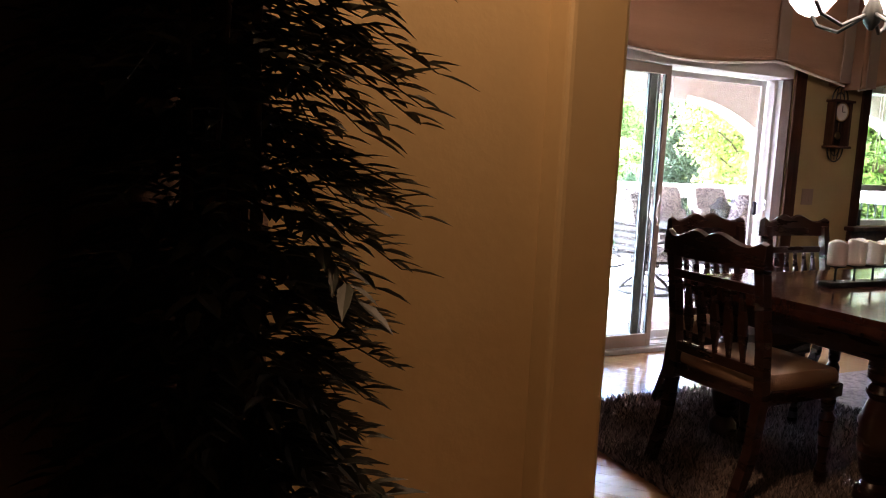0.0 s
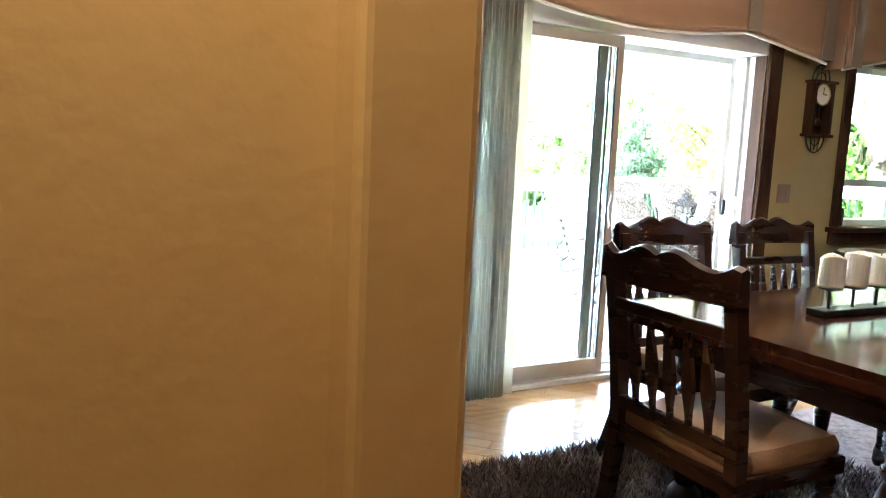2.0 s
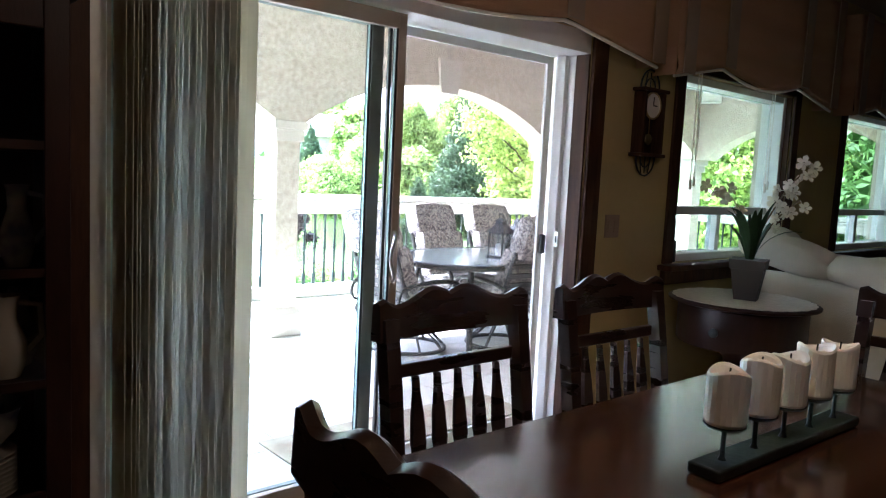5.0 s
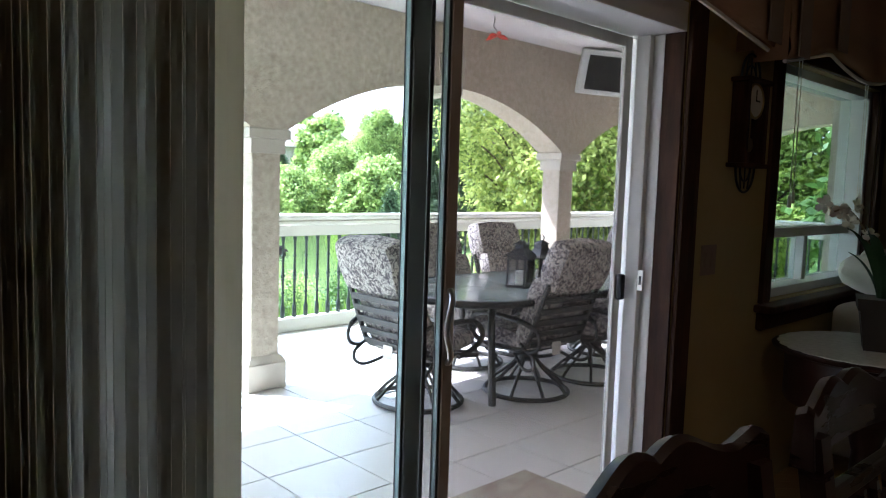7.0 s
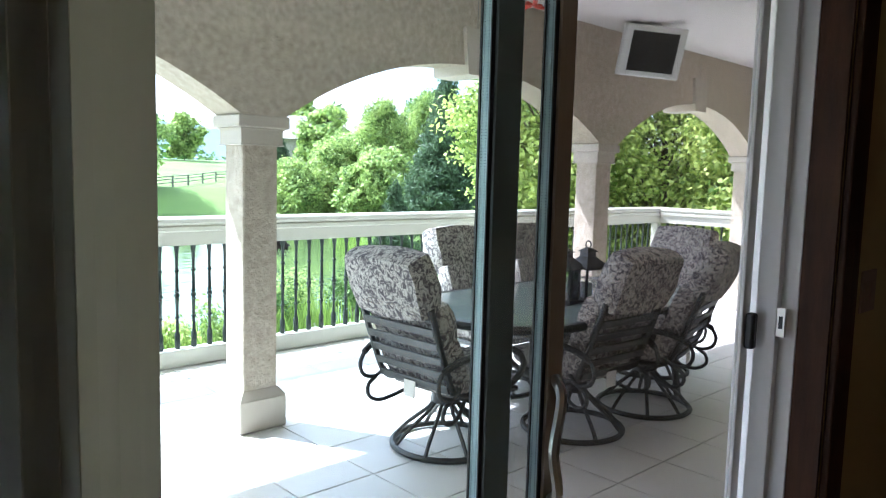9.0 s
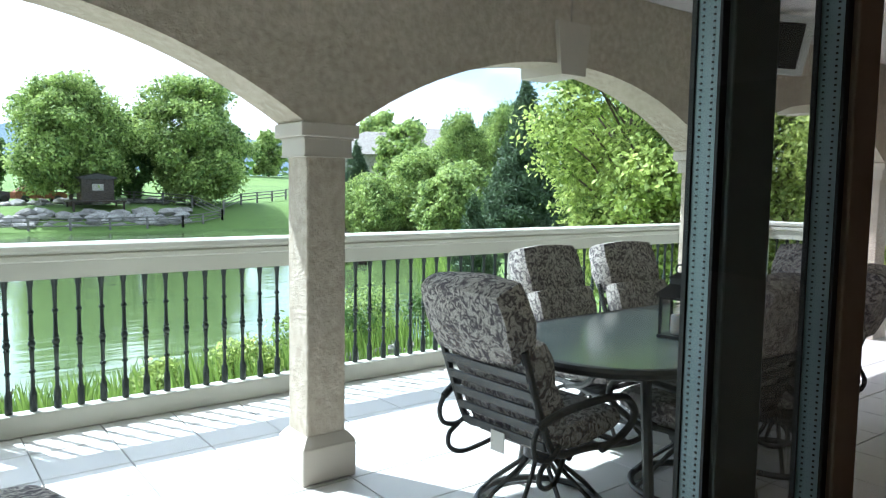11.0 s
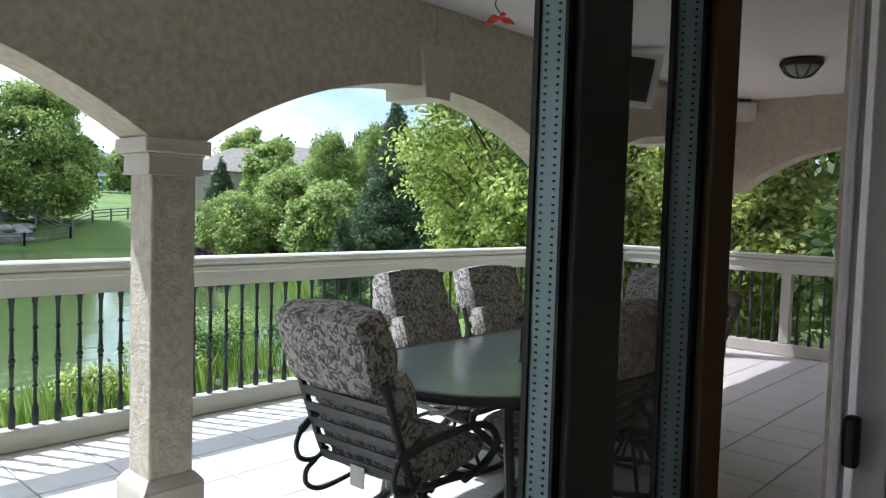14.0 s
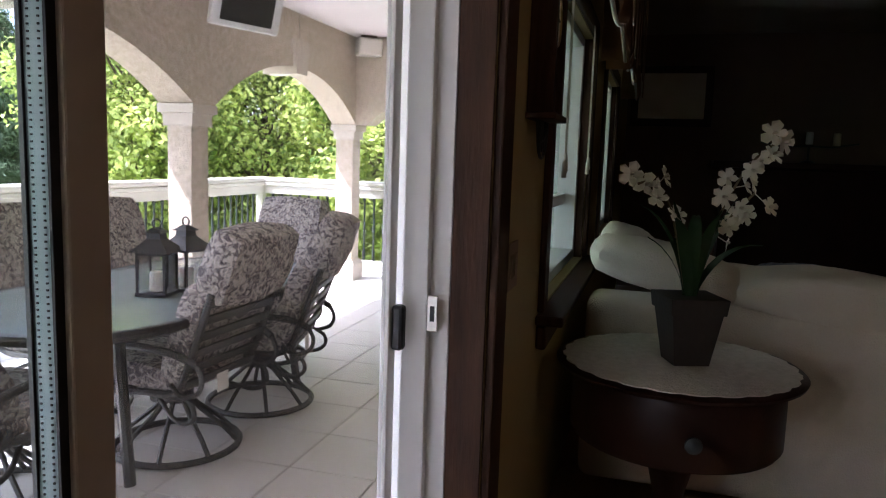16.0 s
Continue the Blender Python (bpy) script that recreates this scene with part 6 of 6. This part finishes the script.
# living room beyond
pf = thing("picture", "dark framed picture on the living room wall", "picture", pose(13.298, 5.45, 2.10))
part("frame", B(-0.03, -0.42, -0.32, 0, 0.42, 0.32, bevel=0.008), CABWOOD, pf)
part("print", B(-0.034, -0.34, -0.24, -0.031, 0.34, 0.24), LINING, pf, "pale print behind glass")
mantel = thing("fireplace", "dark stone fireplace with wooden mantel shelf", "fireplace", pose(0, 0, 0))
part("surround", B(13.0, 3.0, 0, 13.298, 4.9, 1.36), CABWOOD, mantel)
part("mantel_shelf", B(12.88, 2.9, 1.361, 13.298, 5.0, 1.43, bevel=0.01), CABWOOD, mantel)
cb = thing("candelabra", "black iron candelabra with three candles on the mantel", "candelabra", pose(13.08, 4.1, 1.431))
bm = lathe([(0.08, 0), (0.06, 0.015), (0.012, 0.03), (0.012, 0.16)], 14)
tube(bm, [(0, -0.45, 0.20), (0, -0.2, 0.16), (0, 0, 0.17), (0, 0.2, 0.16), (0, 0.45, 0.20)], 0.01, 6)
part("stand", bm, IRON, cb, "", True)
for y, z in ((-0.25, 0.175), (0, 0.185), (0.25, 0.175)):
    part("candle", lathe([(0.03, 0), (0.035, 0.005), (0.035, 0.12), (0.03, 0.125)], 12, (0, y, z)), CANDLE, cb)

# ---- hall ----
# dark cloth added for the shade where the downlight misses the wall
dp = thing("drape", "dark brown full-length drape added for the shade on the hall wall", "curtain", pose(0, 0, 0))
bm = bmesh.new()
pts = [(0.75 + 0.0150 * k, 3.60 + 0.035 * math.sin(k * 0.42) + 0.01 * math.sin(k * 1.3)) for k in range(104)]
prism(pts + [(x, y + 0.006) for x, y in reversed(pts)], 0.02, 2.55, "z", bm)
part("cloth", bm, CURTAIN, dp, "", True)
part("rod", T([(0.72, 3.60, 2.57), (2.35, 3.60, 2.57)], 0.014), IRON, dp)

fp = thing("potted_plant", "tall artificial ficus with dark pointed leaves in a pot", "plant", pose(2.155, 3.25, 0))
part("pot", lathe([(0.13, 0), (0.14, 0.02), (0.18, 0.28), (0.19, 0.30), (0.17, 0.30), (0.16, 0.26)], 24), POTMAT, fp, "", True)
rp = random.Random(77)
for k in range(4):
    a = k * 1.6
    part("trunk", T([(0.04 * math.cos(a), 0.04 * math.sin(a), 0.25), (0.07 * math.cos(a + 0.6), 0.07 * math.sin(a + 0.6), 0.8), (0.05 * math.cos(a + 1.4), 0.05 * math.sin(a + 1.4), 1.4), (0.08 * math.cos(a + 2), 0.08 * math.sin(a + 2), 2.0)], [0.011, 0.010, 0.008, 0.004], 8), BARK, fp, "", True)


def blade(bm, at, way, up, L, w):
    """One pointed leaf, folded along its rib and bent a little down."""
    side = way.cross(up).normalized()
    nrm = side.cross(way).normalized()
    rib = [at + way * L * f - Vector((0, 0, 0.12 * L * f * f)) for f in (0, 0.3, 0.65, 1)]
    ws = (0.002, w, w * 0.75, 0)
    ce = [bm.verts.new(p) for p in rib]
    for s in (-1, 1):
        ed = [bm.verts.new(p + side * s * ww + nrm * ww * 0.35) for p, ww in zip(rib[:3], ws[:3])]
        for i in range(2):
            bm.faces.new((ce[i], ce[i + 1], ed[i + 1], ed[i]) if s > 0 else (ce[i], ed[i], ed[i + 1], ce[i + 1]))
        bm.faces.new((ce[2], ce[3], ed[2]))


for k in range(640):
    z = 0.55 + 1.55 * rp.random()
    tier = 0.5 + 0.5 * math.cos((z - 0.98) * 29.2)                # the boughs come in tiers
    a = k * 2.4 + rp.uniform(-0.3, 0.3)
    L = rp.uniform(0.07, 0.15) + 0.12 * tier
    d = Vector((math.cos(a), math.sin(a), rp.uniform(-0.25, 0.25))).normalized()
    p0 = Vector((0.10 * rp.random() * math.cos(a), 0.10 * rp.random() * math.sin(a), z))
    sp_ = [p0, p0 + d * L * 0.5 + Vector((0, 0, 0.02)), p0 + d * L - Vector((0, 0, 0.05))]
    bm = bmesh.new()
    tube(bm, sp_, [0.003, 0.0025, 0.0012], 4)
    for i in range(9):
        f = 0.2 + 0.8 * i / 8
        at = sp_[0].lerp(sp_[1], f * 2) if f < 0.5 else sp_[1].lerp(sp_[2], f * 2 - 1)
        for s in ((-1, 1) if i < 8 else (0,)):
            way = (d + Vector((-d.y, d.x, 0)) * s * rp.uniform(0.5, 1.0) + Vector((0, 0, rp.uniform(-0.3, 0.15)))).normalized()
            blade(bm, at, way, Vector((0, 0, 1)), rp.uniform(0.042, 0.072), rp.uniform(0.007, 0.012))
    part("frond", bm, PLANTLEAF, fp)

# ---- floor planks, then terrace tiles ----
PW, PL = 0.085, 1.3
c45 = math.sqrt(0.5)
made = 0
rk = random.Random(12)
for i in range(-30, 62):
    v = i * PW
    u = -2.0 + (i % 5) * 0.31
    while u < 6.5:
        u1 = u + PL * rk.uniform(0.7, 1.2)
        quad = [(u + 0.001, v + 0.001), (u1 - 0.001, v + 0.001), (u1 - 0.001, v + PW - 0.001), (u + 0.001, v + PW - 0.001)]
        # the boards run from north-west to south-east
        world_q = [(3.0 + (a_ + b_) * c45, 6.2 + (b_ - a_) * c45) for a_, b_ in quad]
        poly = clip_rect(world_q, 3.0, 3.3, 5.3, 5.903)
        u = u1
        if len(poly) >= 3 and made < 300:
            cx_, cy_ = poly[0]
            o = part("plank", prism([(px_ - cx_, py_ - cy_) for px_, py_ in poly], -0.0115, 0.0), WOODFLOOR, floor)
            o.location = (cx_, cy_, 0)
            made += 1
bm = bmesh.new()
for i in range(-95, 170):
    v = i * PW
    u = -9.0 + (i % 5) * 0.31
    while u < 14:
        u1 = u + PL * rk.uniform(0.7, 1.2)
        quad = [(u + 0.001, v + 0.001), (u1 - 0.001, v + 0.001), (u1 - 0.001, v + PW - 0.001), (u + 0.001, v + PW - 0.001)]
        world_q = [(3.0 + (a_ + b_) * c45, 6.2 + (b_ - a_) * c45) for a_, b_ in quad]
        u = u1
        for rect in ((0.7, 0.1, 3.0, 3.68), (3.0, 0.1, 5.3, 3.3), (5.3, 0.1, 9.5, 5.903)):
            poly = clip_rect(world_q, *rect)
            if len(poly) >= 3:
                prism(poly, -0.0115, 0.0, "z", bm)
fl2 = part("planks", bm, WOODFLOOR, floor)
fl2["kind"] = "stuff"

slab = bpy.data.objects["terrace_slab"]
TP = 0.408
tile = part("tile", B(-TP / 2 + 0.003, -TP / 2 + 0.003, -0.008, TP / 2 - 0.003, TP / 2 - 0.003, 0, bevel=0.003, seg=1), TILE, slab)
first = True
for i in range(-12, 19):
    for j in range(-4, 6):
        x, y = 6.13 + TP * (i + 0.5), 7.86 + TP * (j + 0.5)
        if x < 1.9 or x > RX + 0.1 or y > RY + 0.1 or y < 6.35:
            continue
        if first:
            o, first = tile, False
        else:
            o = tile.copy()
            scene.collection.objects.link(o)
        o.location = (x, y, PF)
